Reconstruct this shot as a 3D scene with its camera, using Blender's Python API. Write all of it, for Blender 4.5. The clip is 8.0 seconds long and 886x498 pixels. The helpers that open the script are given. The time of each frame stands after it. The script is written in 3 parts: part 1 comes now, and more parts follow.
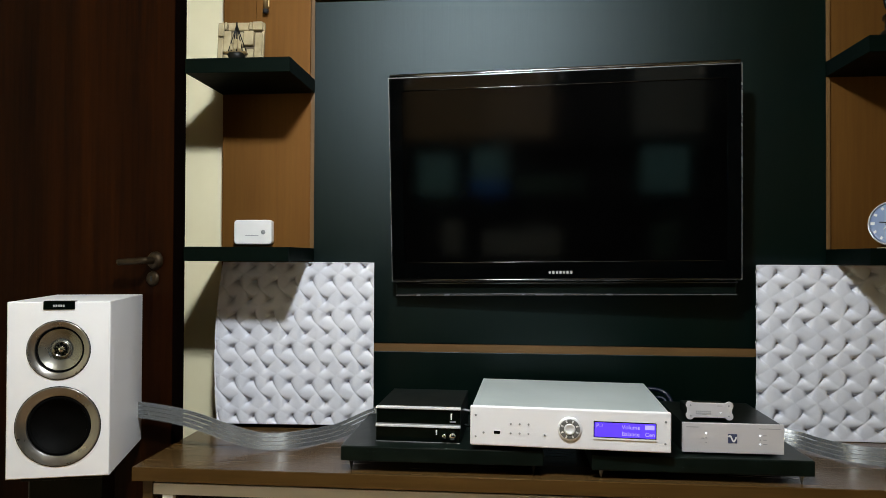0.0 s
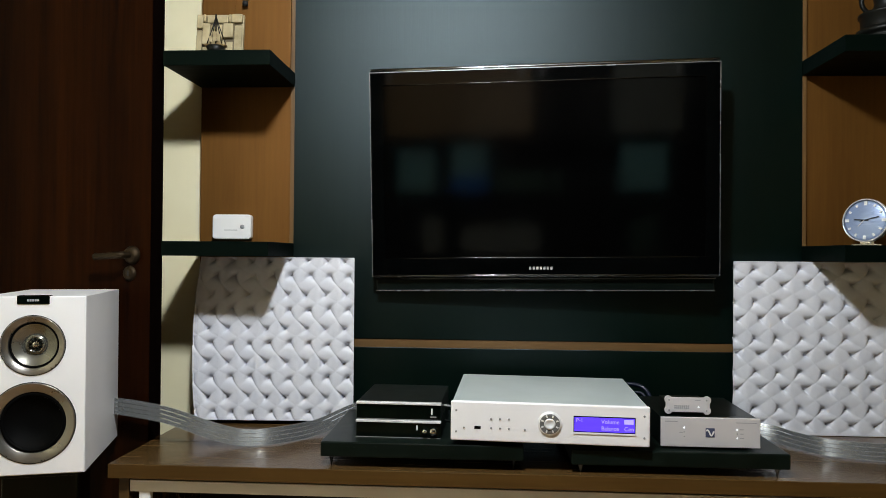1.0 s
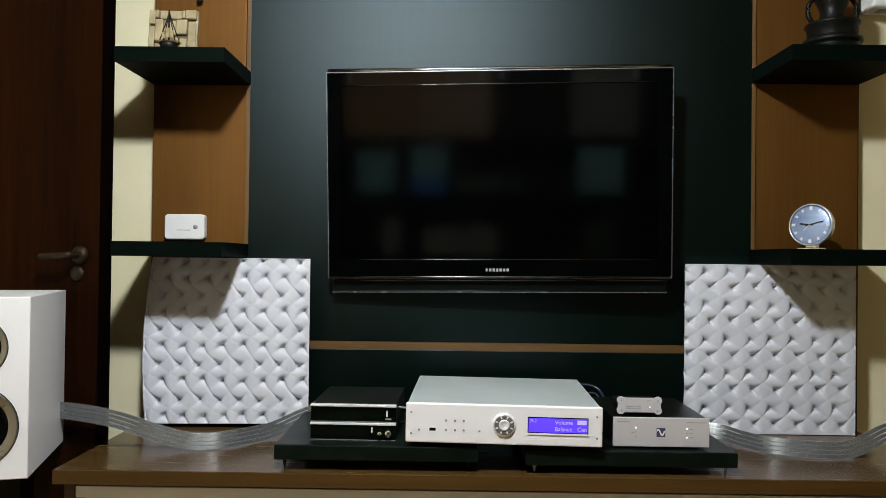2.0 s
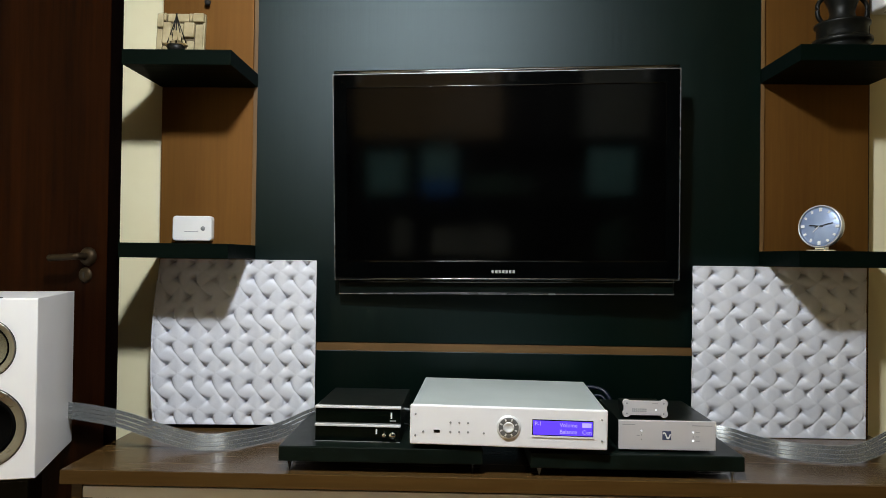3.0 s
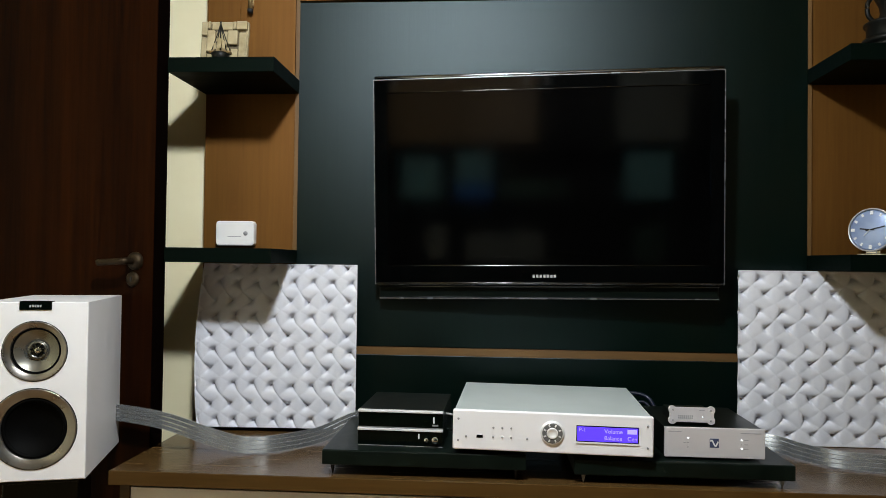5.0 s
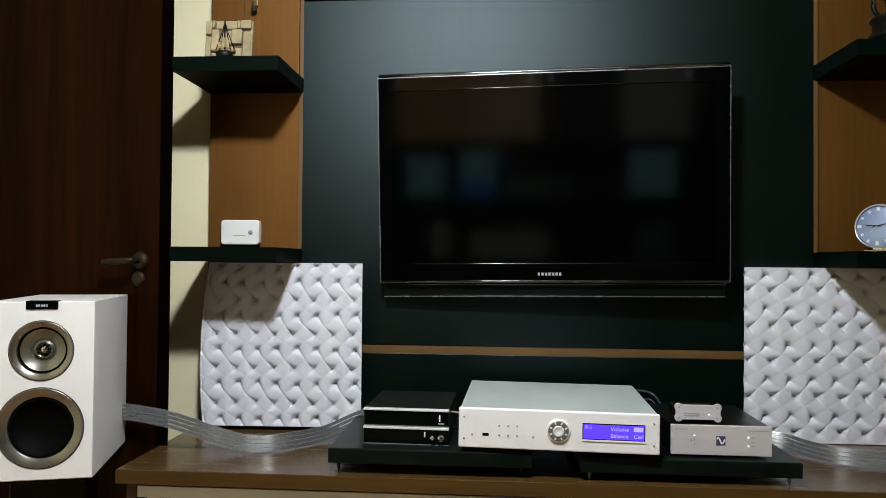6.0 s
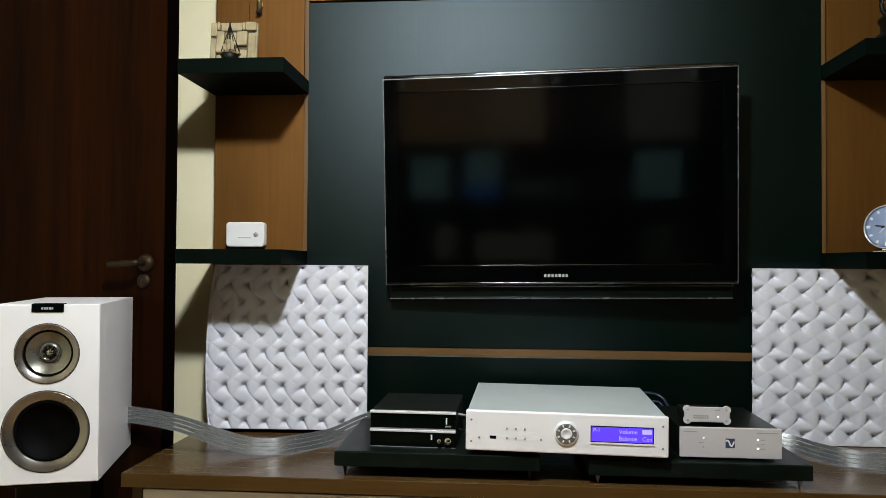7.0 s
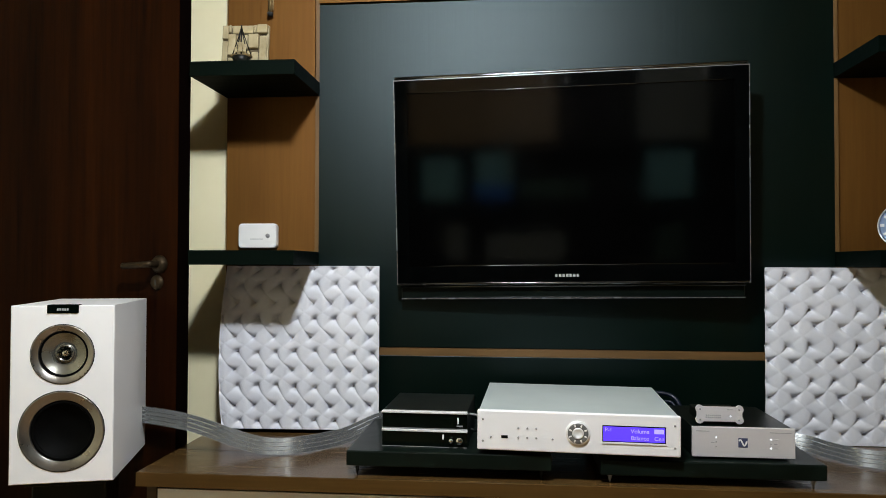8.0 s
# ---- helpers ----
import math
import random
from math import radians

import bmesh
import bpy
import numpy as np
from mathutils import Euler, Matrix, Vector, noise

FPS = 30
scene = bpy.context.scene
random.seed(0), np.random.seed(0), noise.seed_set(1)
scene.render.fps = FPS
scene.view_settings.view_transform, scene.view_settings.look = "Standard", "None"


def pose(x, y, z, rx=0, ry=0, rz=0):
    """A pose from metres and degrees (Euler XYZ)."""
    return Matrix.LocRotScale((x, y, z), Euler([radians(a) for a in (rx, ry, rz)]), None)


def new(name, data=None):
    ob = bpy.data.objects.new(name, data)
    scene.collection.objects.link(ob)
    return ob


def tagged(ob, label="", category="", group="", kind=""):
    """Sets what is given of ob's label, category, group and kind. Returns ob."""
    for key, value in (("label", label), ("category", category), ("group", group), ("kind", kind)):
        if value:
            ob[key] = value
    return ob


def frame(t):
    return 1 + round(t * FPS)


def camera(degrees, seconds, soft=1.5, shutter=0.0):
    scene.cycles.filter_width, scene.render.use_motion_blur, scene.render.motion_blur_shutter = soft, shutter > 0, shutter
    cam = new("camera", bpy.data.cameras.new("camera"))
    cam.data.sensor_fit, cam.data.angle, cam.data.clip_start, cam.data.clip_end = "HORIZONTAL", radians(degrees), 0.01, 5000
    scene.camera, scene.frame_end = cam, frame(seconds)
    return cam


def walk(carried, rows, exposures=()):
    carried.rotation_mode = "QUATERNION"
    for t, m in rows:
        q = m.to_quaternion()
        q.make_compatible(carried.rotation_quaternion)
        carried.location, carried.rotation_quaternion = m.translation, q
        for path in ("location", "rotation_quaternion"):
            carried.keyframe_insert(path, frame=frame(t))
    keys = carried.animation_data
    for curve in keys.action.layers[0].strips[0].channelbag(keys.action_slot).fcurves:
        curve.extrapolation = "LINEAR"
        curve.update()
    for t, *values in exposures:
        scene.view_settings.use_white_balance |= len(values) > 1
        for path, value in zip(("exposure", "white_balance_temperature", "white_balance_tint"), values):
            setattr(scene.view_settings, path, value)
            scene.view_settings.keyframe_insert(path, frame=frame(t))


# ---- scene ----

# ---------------------------------------------------------------- camera
cam = camera(63.0, 8.0, 0.8)
PATH = [
    (0.0, -0.1682, -2.0739, 1.0843, 5.127, 0.733, -0.251),
    (0.5, -0.1671, -2.0729, 1.0818, 4.673, 0.715, -0.454),
    (1.0, -0.1729, -2.0717, 1.0799, 3.470, 0.512, -0.437),
    (1.5, -0.1717, -2.0712, 1.0798, 1.123, 0.530, -0.628),
    (1.7, -0.1680, -2.0709, 1.0802, 0.347, 0.621, -0.700),
    (2.8, -0.1478, -2.0690, 1.0825, 0.732, 0.662, -0.690),
    (3.0, -0.1442, -2.0686, 1.0829, 1.347, 0.710, -0.740),
    (3.5, -0.1538, -2.0673, 1.0822, 2.251, 0.887, -0.959),
    (4.0, -0.1624, -2.0673, 1.0823, 2.923, 1.007, -0.965),
    (4.5, -0.1680, -2.0668, 1.0816, 3.472, 1.120, -0.794),
    (4.7, -0.1684, -2.0666, 1.0813, 3.646, 1.113, -0.770),
    (5.8, -0.1709, -2.0652, 1.0802, 4.127, 0.964, -0.520),
    (6.0, -0.1714, -2.0649, 1.0800, 4.171, 0.957, -0.491),
    (6.5, -0.1752, -2.0640, 1.0766, 4.371, 1.080, -0.439),
    (7.0, -0.1790, -2.0570, 1.0791, 4.443, 1.122, -0.357),
    (7.5, -0.1775, -2.0616, 1.0784, 4.952, 1.218, -0.202),
    (8.0, -0.1773, -2.0611, 1.0767, 5.352, 1.209, -0.130),
]
walk(cam, [(t, pose(x, y, z, 90 + pitch, roll, yaw)) for t, x, y, z, yaw, pitch, roll in PATH])

# ---------------------------------------------------------------- light
LAMP = (-0.33, -1.42, 2.20)
LAMP_POWER = 645.0
scene.view_settings.exposure = 0.0
world = bpy.data.worlds.new("night")
scene.world = world
world.use_nodes = True
world.node_tree.nodes["Background"].inputs[0].default_value = (0.01, 0.012, 0.016, 1)
world.node_tree.nodes["Background"].inputs[1].default_value = 0.3


# ---------------------------------------------------------------- materials
def base_mat(name, color, rough=0.5, metal=0.0, coat=0.0, coat_rough=0.1, spec=0.5):
    m = bpy.data.materials.new(name)
    m.use_nodes = True
    b = m.node_tree.nodes["Principled BSDF"]
    b.inputs["Base Color"].default_value = (*color, 1)
    b.inputs["Roughness"].default_value = rough
    b.inputs["Metallic"].default_value = metal
    b.inputs["Coat Weight"].default_value = coat
    b.inputs["Coat Roughness"].default_value = coat_rough
    b.inputs["Specular IOR Level"].default_value = spec
    return m


def link(m, a, ao, b, bi):
    m.node_tree.links.new(a.outputs[ao], b.inputs[bi])


def node(m, kind):
    return m.node_tree.nodes.new(kind)


def coords(m, scale):
    tc, mp = node(m, "ShaderNodeTexCoord"), node(m, "ShaderNodeMapping")
    mp.inputs["Scale"].default_value = scale
    link(m, tc, "Object", mp, "Vector")
    return mp


def noise_node(m, mp, scale, detail=4.0, rough=0.55):
    n = node(m, "ShaderNodeTexNoise")
    n.inputs["Scale"].default_value = scale
    n.inputs["Detail"].default_value = detail
    n.inputs["Roughness"].default_value = rough
    link(m, mp, "Vector", n, "Vector")
    return n


def ramp(m, src, stops):
    r = node(m, "ShaderNodeValToRGB")
    while len(r.color_ramp.elements) < len(stops):
        r.color_ramp.elements.new(0.5)
    for e, (p, c) in zip(r.color_ramp.elements, stops):
        e.position, e.color = p, (*c, 1)
    link(m, src, 0, r, "Fac")
    return r


def bump(m, src, out, strength, distance=0.002):
    bp = node(m, "ShaderNodeBump")
    bp.inputs["Strength"].default_value = strength
    bp.inputs["Distance"].default_value = distance
    link(m, src, out, bp, "Height")
    link(m, bp, "Normal", m.node_tree.nodes["Principled BSDF"], "Normal")
    return bp


def rough_var(m, src, low, high):
    r = node(m, "ShaderNodeMapRange")
    r.inputs["To Min"].default_value, r.inputs["To Max"].default_value = low, high
    link(m, src, 0, r, "Value")
    link(m, r, "Result", m.node_tree.nodes["Principled BSDF"], "Roughness")


def wood(name, dark, light, along="z", rough=0.45, coat=0.0, fine=90.0, relief=0.15, spec=0.5):
    """Veneer: long fibres along one axis, with broad figure and fine pores."""
    m = base_mat(name, light, rough, 0, coat, 0.15, spec)
    stretch = {"x": (0.05, 1, 1), "y": (1, 0.05, 1), "z": (1, 1, 0.05)}[along]
    mp = coords(m, stretch)
    broad = noise_node(m, mp, 9.0, 5.0, 0.6)
    pores = noise_node(m, mp, fine, 3.0, 0.6)
    mix = node(m, "ShaderNodeMix")
    mix.data_type = "FLOAT"
    mix.inputs[0].default_value = 0.45
    link(m, broad, 0, mix, 2)
    link(m, pores, 0, mix, 3)
    r = ramp(m, mix, [(0.32, dark), (0.5, tuple((a + b) / 2 for a, b in zip(dark, light))), (0.68, light)])
    link(m, r, 0, m.node_tree.nodes["Principled BSDF"], "Base Color")
    rough_var(m, pores, rough - 0.08, rough + 0.1)
    bump(m, pores, 0, relief, 0.001)
    return m


def mottled(name, a, b, scale, rough, relief=0.1, metal=0.0, spec=0.5, fine=160.0):
    m = base_mat(name, a, rough, metal, 0, 0.1, spec)
    mp = coords(m, (1, 1, 1))
    n = noise_node(m, mp, scale, 5.0)
    g = noise_node(m, mp, fine, 2.0)
    link(m, ramp(m, n, [(0.3, a), (0.7, b)]), 0, m.node_tree.nodes["Principled BSDF"], "Base Color")
    rough_var(m, n, max(rough - 0.06, 0.02), rough + 0.08)
    if relief:
        bump(m, g, 0, relief, 0.001)
    return m


def brushed(name, color, along="x", rough=0.3, metal=1.0):
    m = base_mat(name, color, rough, metal)
    mp = coords(m, {"x": (0.02, 1, 1), "y": (1, 0.02, 1), "z": (1, 1, 0.02)}[along])
    n = noise_node(m, mp, 900.0, 2.0)
    rough_var(m, n, rough - 0.07, rough + 0.1)
    bump(m, n, 0, 0.12, 0.0004)
    return m


def glow(name, color, strength):
    m = base_mat(name, color, 0.5)
    b = m.node_tree.nodes["Principled BSDF"]
    b.inputs["Emission Color"].default_value = (*color, 1)
    b.inputs["Emission Strength"].default_value = strength
    return m


def satin_lacquer(m, amount, color, rough):
    """A soft sheen with short tails laid over the wood."""
    tree = m.node_tree
    wood_node, out = tree.nodes["Principled BSDF"], tree.nodes["Material Output"]
    gloss, mix = node(m, "ShaderNodeBsdfGlossy"), node(m, "ShaderNodeMixShader")
    gloss.distribution = "BECKMANN"
    gloss.inputs["Color"].default_value = (*color, 1)
    gloss.inputs["Roughness"].default_value = rough
    tree.links.new(wood_node.inputs["Normal"].links[0].from_socket, gloss.inputs["Normal"])
    mix.inputs[0].default_value = amount
    link(m, wood_node, 0, mix, 1)
    link(m, gloss, 0, mix, 2)
    link(m, mix, 0, out, "Surface")


CREAM = mottled("cream wall paint", (0.77, 0.69, 0.44), (0.82, 0.75, 0.50), 6.0, 0.75, 0.12)
CEIL = mottled("cream ceiling paint", (0.42, 0.34, 0.20), (0.47, 0.39, 0.24), 5.0, 0.8, 0.1)
FLOORMAT = wood("floor boards", (0.20, 0.115, 0.045), (0.34, 0.205, 0.09), "x", 0.4)
NICHEWOOD = wood("niche wood veneer", (0.043, 0.0180, 0.0027), (0.084, 0.0385, 0.0064), "z", 0.46, 0.0, 90.0, 0.15, 0.10)
satin_lacquer(NICHEWOOD, 0.085, (1.0, 0.43, 0.12), 0.62)
EDGEWOOD = wood("wood edge band", (0.10, 0.050, 0.014), (0.17, 0.09, 0.028), "z", 0.45)
TOPWOOD = wood("sideboard wood", (0.044, 0.023, 0.0066), (0.088, 0.048, 0.0155), "x", 0.24, 0.0, 70.0, 0.1, 0.35)
STRIPWOOD = wood("inlay wood", (0.085, 0.042, 0.010), (0.15, 0.078, 0.022), "x", 0.5)
PANEL = wood("dark stained panel", (0.0004, 0.0027, 0.0018), (0.0010, 0.0052, 0.0036), "z", 0.47, 0.0, 55.0, 0.32, 0.0)

satin_lacquer(PANEL, 0.029, (0.78, 0.95, 1.0), 0.47)
SHELF = wood("dark stained shelf", (0.0004, 0.0020, 0.0012), (0.0010, 0.0040, 0.0026), "x", 0.5, 0.0, 70.0, 0.15, 0.045)
DOORWOOD = wood("dark red door veneer", (0.0026, 0.0005, 0.0002), (0.0230, 0.0058, 0.0008), "z", 0.35, 0.0, 60.0, 0.12, 0.025)
DOOREDGEWOOD = wood("near-black door edge wood", (0.0012, 0.0007, 0.0006), (0.003, 0.0014, 0.001), "z", 0.8, 0.0, 90.0, 0.15, 0.0)
WHITELAC = mottled("white lacquer", (0.80, 0.79, 0.79), (0.83, 0.82, 0.82), 8.0, 0.3, 0.0)
WHITEPL = mottled("white plastic", (0.76, 0.75, 0.72), (0.80, 0.79, 0.77), 14.0, 0.4, 0.03)
WHITEFOAM = mottled("white foam", (0.60, 0.605, 0.65), (0.68, 0.685, 0.73), 22.0, 0.9, 0.25, 0.0, 0.2, 420.0)
BLACKGLOSS = mottled("black gloss", (0.0006, 0.0018, 0.0012), (0.0014, 0.0034, 0.0022), 20.0, 0.1, 0.0, 0.0, 0.25)
STRIPMETAL = mottled("satin aluminium strip", (0.80, 0.80, 0.79), (0.88, 0.88, 0.87), 30.0, 0.32, 0.0, 0.35)
SLABBLACK = mottled("scuffed black board", (0.0016, 0.0038, 0.0027), (0.0044, 0.0085, 0.0060), 18.0, 0.34, 0.08, 0.0, 0.14)
BLACKSATIN = mottled("black satin", (0.0008, 0.0024, 0.0017), (0.0024, 0.0050, 0.0038), 14.0, 0.3, 0.05, 0.0, 0.22)
BLACKMATTE = mottled("black matte", (0.004, 0.004, 0.004), (0.008, 0.008, 0.008), 30.0, 0.75, 0.1)
RUBBER = mottled("woofer cone black", (0.0008, 0.0008, 0.0008), (0.002, 0.002, 0.002), 30.0, 0.6, 0.05, 0.0, 0.05)
SILVER = brushed("brushed silver face", (0.90, 0.885, 0.885), "x", 0.40, 0.2)
SILVERGREY = brushed("grey-silver face", (0.58, 0.555, 0.555), "x", 0.45, 0.2)
KNOBMETAL = mottled("polished aluminium", (0.74, 0.73, 0.71), (0.80, 0.79, 0.77), 20.0, 0.2, 0.0, 0.6)
EDGEFRONT = wood("sideboard front edge wood", (0.046, 0.022, 0.0046), (0.085, 0.043, 0.0105), "x", 0.4, 0.0, 90.0, 0.1, 0.2)
SILVERTOP = mottled("silver painted lid", (0.42, 0.47, 0.46), (0.48, 0.53, 0.52), 8.0, 0.5, 0.05, 0.15)
CHROME = mottled("chrome", (0.78, 0.77, 0.75), (0.84, 0.83, 0.81), 20.0, 0.12, 0.0, 1.0)
TRIMRING = mottled("satin bronze ring", (0.29, 0.272, 0.252), (0.35, 0.33, 0.305), 25.0, 0.28, 0.0, 0.95)
CONE = mottled("metal cone", (0.21, 0.207, 0.178), (0.27, 0.262, 0.228), 10.0, 0.26, 0.0, 0.85)
BRASS = mottled("aged brass", (0.022, 0.014, 0.007), (0.044, 0.029, 0.015), 40.0, 0.55, 0.08, 0.85)
BLUEDIAL = mottled("blue sunburst dial", (0.26, 0.34, 0.54), (0.36, 0.45, 0.66), 9.0, 0.28, 0.0, 0.4)
IVORY = mottled("ivory plaster", (0.22, 0.17, 0.08), (0.40, 0.33, 0.19), 26.0, 0.6, 0.15)
IVORYSHADE = mottled("ivory plaster groove shade", (0.06, 0.045, 0.022), (0.12, 0.09, 0.045), 25.0, 0.7, 0.1)
BRONZE = mottled("dark bronze", (0.0022, 0.0026, 0.002), (0.006, 0.0062, 0.0048), 30.0, 0.42, 0.08, 0.0, 0.2)
SCREWGREY = mottled("grey steel", (0.26, 0.26, 0.26), (0.33, 0.33, 0.33), 60.0, 0.45, 0.0, 0.4)
PADGREY = mottled("grey control pad", (0.13, 0.13, 0.125), (0.19, 0.19, 0.18), 40.0, 0.35, 0.0, 0.3)
GREYMARK = base_mat("grey print", (0.33, 0.33, 0.33), 0.6)
NAVY = base_mat("navy print", (0.045, 0.055, 0.11), 0.4)
LOGOWHITE = base_mat("silver print", (0.72, 0.72, 0.70), 0.4)
BEZEL = mottled("tv gloss bezel", (0.0006, 0.0008, 0.0008), (0.0012, 0.0014, 0.0014), 10.0, 0.03, 0.0, 0.0, 0.55)
RIM = mottled("tv silver rim", (0.46, 0.47, 0.49), (0.52, 0.53, 0.55), 12.0, 0.25, 0.0, 0.9)
# gloss for tubes added only to catch lamp glints
GLINTGLOSS = mottled("black gloss glint tube", (0.0008, 0.0008, 0.0008), (0.0012, 0.0012, 0.0012), 10.0, 0.16, 0.0, 0.0, 0.9)
EDGEMETAL = mottled("dark polished metal edge", (0.21, 0.22, 0.23), (0.26, 0.27, 0.28), 10.0, 0.17, 0.0, 1.0)
SCREEN = mottled("tv screen", (0.0004, 0.0004, 0.0004), (0.0007, 0.0007, 0.0007), 5.0, 0.075, 0.0, 0.0, 0.42)
LCD = glow("blue display", (0.075, 0.032, 0.66), 1.0)
LCDTEXT = glow("display letters", (0.32, 0.28, 0.92), 1.0)
LED = glow("white indicator", (0.85, 0.92, 1.0), 2.0)
CABLEBLUE = mottled("blue cable sheath", (0.003, 0.006, 0.016), (0.006, 0.010, 0.024), 60.0, 0.35, 0.0)
LAMPGLASS = glow("lamp diffuser", (0.92, 0.985, 1.045), LAMP_POWER)
CONDUCTOR = mottled("silver conductor", (0.125, 0.13, 0.125), (0.17, 0.175, 0.17), 30.0, 0.24, 0.0, 0.85)
PULLBRASS = mottled("brass pull", (0.18, 0.12, 0.05), (0.26, 0.18, 0.08), 40.0, 0.35, 0.0, 0.7)

# pale scuffs on the black boards
_m = SLABBLACK
_mp = coords(_m, (0.5, 1, 1.6))
_n = noise_node(_m, _mp, 34.0, 6.0, 0.7)
_r = ramp(_m, _n, [(0.62, (0.0, 0.0, 0.0)), (0.74, (0.05, 0.06, 0.055))])
_add = node(_m, "ShaderNodeMix")
_add.data_type, _add.blend_type = "RGBA", "ADD"
_add.inputs[0].default_value = 1.0
_base = _m.node_tree.nodes["Principled BSDF"].inputs["Base Color"]
_m.node_tree.links.new(_base.links[0].from_socket, _add.inputs[6])
link(_m, _r, 0, _add, 7)
_m.node_tree.links.new(_add.outputs[2], _base)

CLEAR = base_mat("clear ribbon jacket", (0.80, 0.83, 0.83), 0.16)
_b = CLEAR.node_tree.nodes["Principled BSDF"]
_b.inputs["Alpha"].default_value = 0.09


# ---------------------------------------------------------------- mesh helpers
def mesh_of(name, bm, material, smooth=False):
    me = bpy.data.meshes.new(name)
    bmesh.ops.recalc_face_normals(bm, faces=bm.faces)
    for f in bm.faces:
        f.smooth = smooth
    bm.to_mesh(me)
    bm.free()
    me.materials.append(material)
    return me


def part(name, bm, material, parent=None, label="", smooth=False, m=None):
    ob = new(name, mesh_of(name, bm, material, smooth))
    if m is not None:
        ob.matrix_basis = m
    if parent:
        ob.parent = parent
    return tagged(ob, label)


def thing(name, m, label, category, group="", kind=""):
    ob = new(name)
    ob.empty_display_size = 0.05
    ob.matrix_basis = m
    return tagged(ob, label, category, group, kind)


def box(x0, x1, y0, y1, z0, z1, bevel=0.0, seg=2):
    bm = bmesh.new()
    bmesh.ops.create_cube(bm, size=1.0)
    for v in bm.verts:
        v.co = ((x0 + x1) / 2 + v.co.x * (x1 - x0), (y0 + y1) / 2 + v.co.y * (y1 - y0), (z0 + z1) / 2 + v.co.z * (z1 - z0))
    if bevel:
        bmesh.ops.bevel(bm, geom=bm.edges[:], offset=bevel, segments=seg, profile=0.5, affect="EDGES")
    return bm


def lathe(profile, n=40, axis="z"):
    """A turned body from (radius, height) pairs, about z or towards -y."""
    bm = bmesh.new()
    rings = []
    for r, h in profile:
        ring = []
        if r < 1e-6:
            ring = [bm.verts.new((0, 0, h))] * n
        else:
            ring = [bm.verts.new((r * math.cos(2 * math.pi * i / n), r * math.sin(2 * math.pi * i / n), h)) for i in range(n)]
        rings.append(ring)
    for a, b in zip(rings, rings[1:]):
        for i in range(n):
            j = (i + 1) % n
            vs = []
            for v in (a[i], a[j], b[j], b[i]):
                if v not in vs:
                    vs.append(v)
            if len(vs) > 2:
                bm.faces.new(vs)
    if axis == "y":
        bmesh.ops.rotate(bm, verts=bm.verts, matrix=Matrix.Rotation(radians(90), 3, "X"))
    return bm


def tube(points, r, n=10):
    bm = bmesh.new()
    pts = [Vector(p) for p in points]
    rings = []
    for i, p in enumerate(pts):
        d = (pts[min(i + 1, len(pts) - 1)] - pts[max(i - 1, 0)]).normalized()
        side = d.cross(Vector((0, 0, 1)))
        side = side.normalized() if side.length > 1e-4 else Vector((1, 0, 0))
        up = side.cross(d)
        rr = r[i] if isinstance(r, (list, tuple)) else r
        rings.append([bm.verts.new(p + rr * (math.cos(2 * math.pi * k / n) * side + math.sin(2 * math.pi * k / n) * up)) for k in range(n)])
    for a, b in zip(rings, rings[1:]):
        for k in range(n):
            bm.faces.new((a[k], a[(k + 1) % n], b[(k + 1) % n], b[k]))
    bm.faces.new(rings[0])
    bm.faces.new(rings[-1][::-1])
    return bm


def curve_points(ctrl, steps=10):
    """A smooth line through the control points."""
    c = [Vector(p) for p in ctrl]
    c = [2 * c[0] - c[1]] + c + [2 * c[-1] - c[-2]]
    out = []
    for i in range(1, len(c) - 2):
        for s in range(steps):
            t = s / steps
            out.append(0.5 * ((2 * c[i]) + (c[i + 1] - c[i - 1]) * t + (2 * c[i - 1] - 5 * c[i] + 4 * c[i + 1] - c[i + 2]) * t * t
                              + (-c[i - 1] + 3 * c[i] - 3 * c[i + 1] + c[i + 2]) * t ** 3))
    out.append(c[-2])
    return out


def ribbon(points, low, high, thick, ups=None):
    """A flat band standing on edge along a line, from low to high across its width."""
    bm = bmesh.new()
    rings = []
    for i, p in enumerate(points):
        d = (points[min(i + 1, len(points) - 1)] - points[max(i - 1, 0)]).normalized()
        up = Vector(ups[i]).normalized() if ups else Vector((0, 0, 1))
        side = d.cross(up).normalized() * thick / 2
        up = side.cross(d).normalized()
        rings.append([bm.verts.new(q) for q in (p + up * low - side, p + up * low + side, p + up * high + side, p + up * high - side)])
    for a, b in zip(rings, rings[1:]):
        for k in range(4):
            bm.faces.new((a[k], a[(k + 1) % 4], b[(k + 1) % 4], b[k]))
    bm.faces.new(rings[0])
    bm.faces.new(rings[-1][::-1])
    return bm


def letters(name, text, size, m, material, parent):
    cu = bpy.data.curves.new(name, "FONT")
    cu.body, cu.size, cu.extrude = text, size, 0.0002
    ob = bpy.data.objects.new(name, cu)
    scene.collection.objects.link(ob)
    me = bpy.data.meshes.new_from_object(ob)
    bpy.data.objects.remove(ob)
    me.materials.clear()
    me.materials.append(material)
    t = new(name, me)
    t.matrix_basis = m
    t.parent = parent
    return t


FRONT = pose(0, 0, 0, 90, 0, 0)  # lays flat letters upright, facing -y


def structure(name, bm, material, label="", category=""):
    return tagged(part(name, bm, material), label, category or name.split("_")[0], kind="structure")


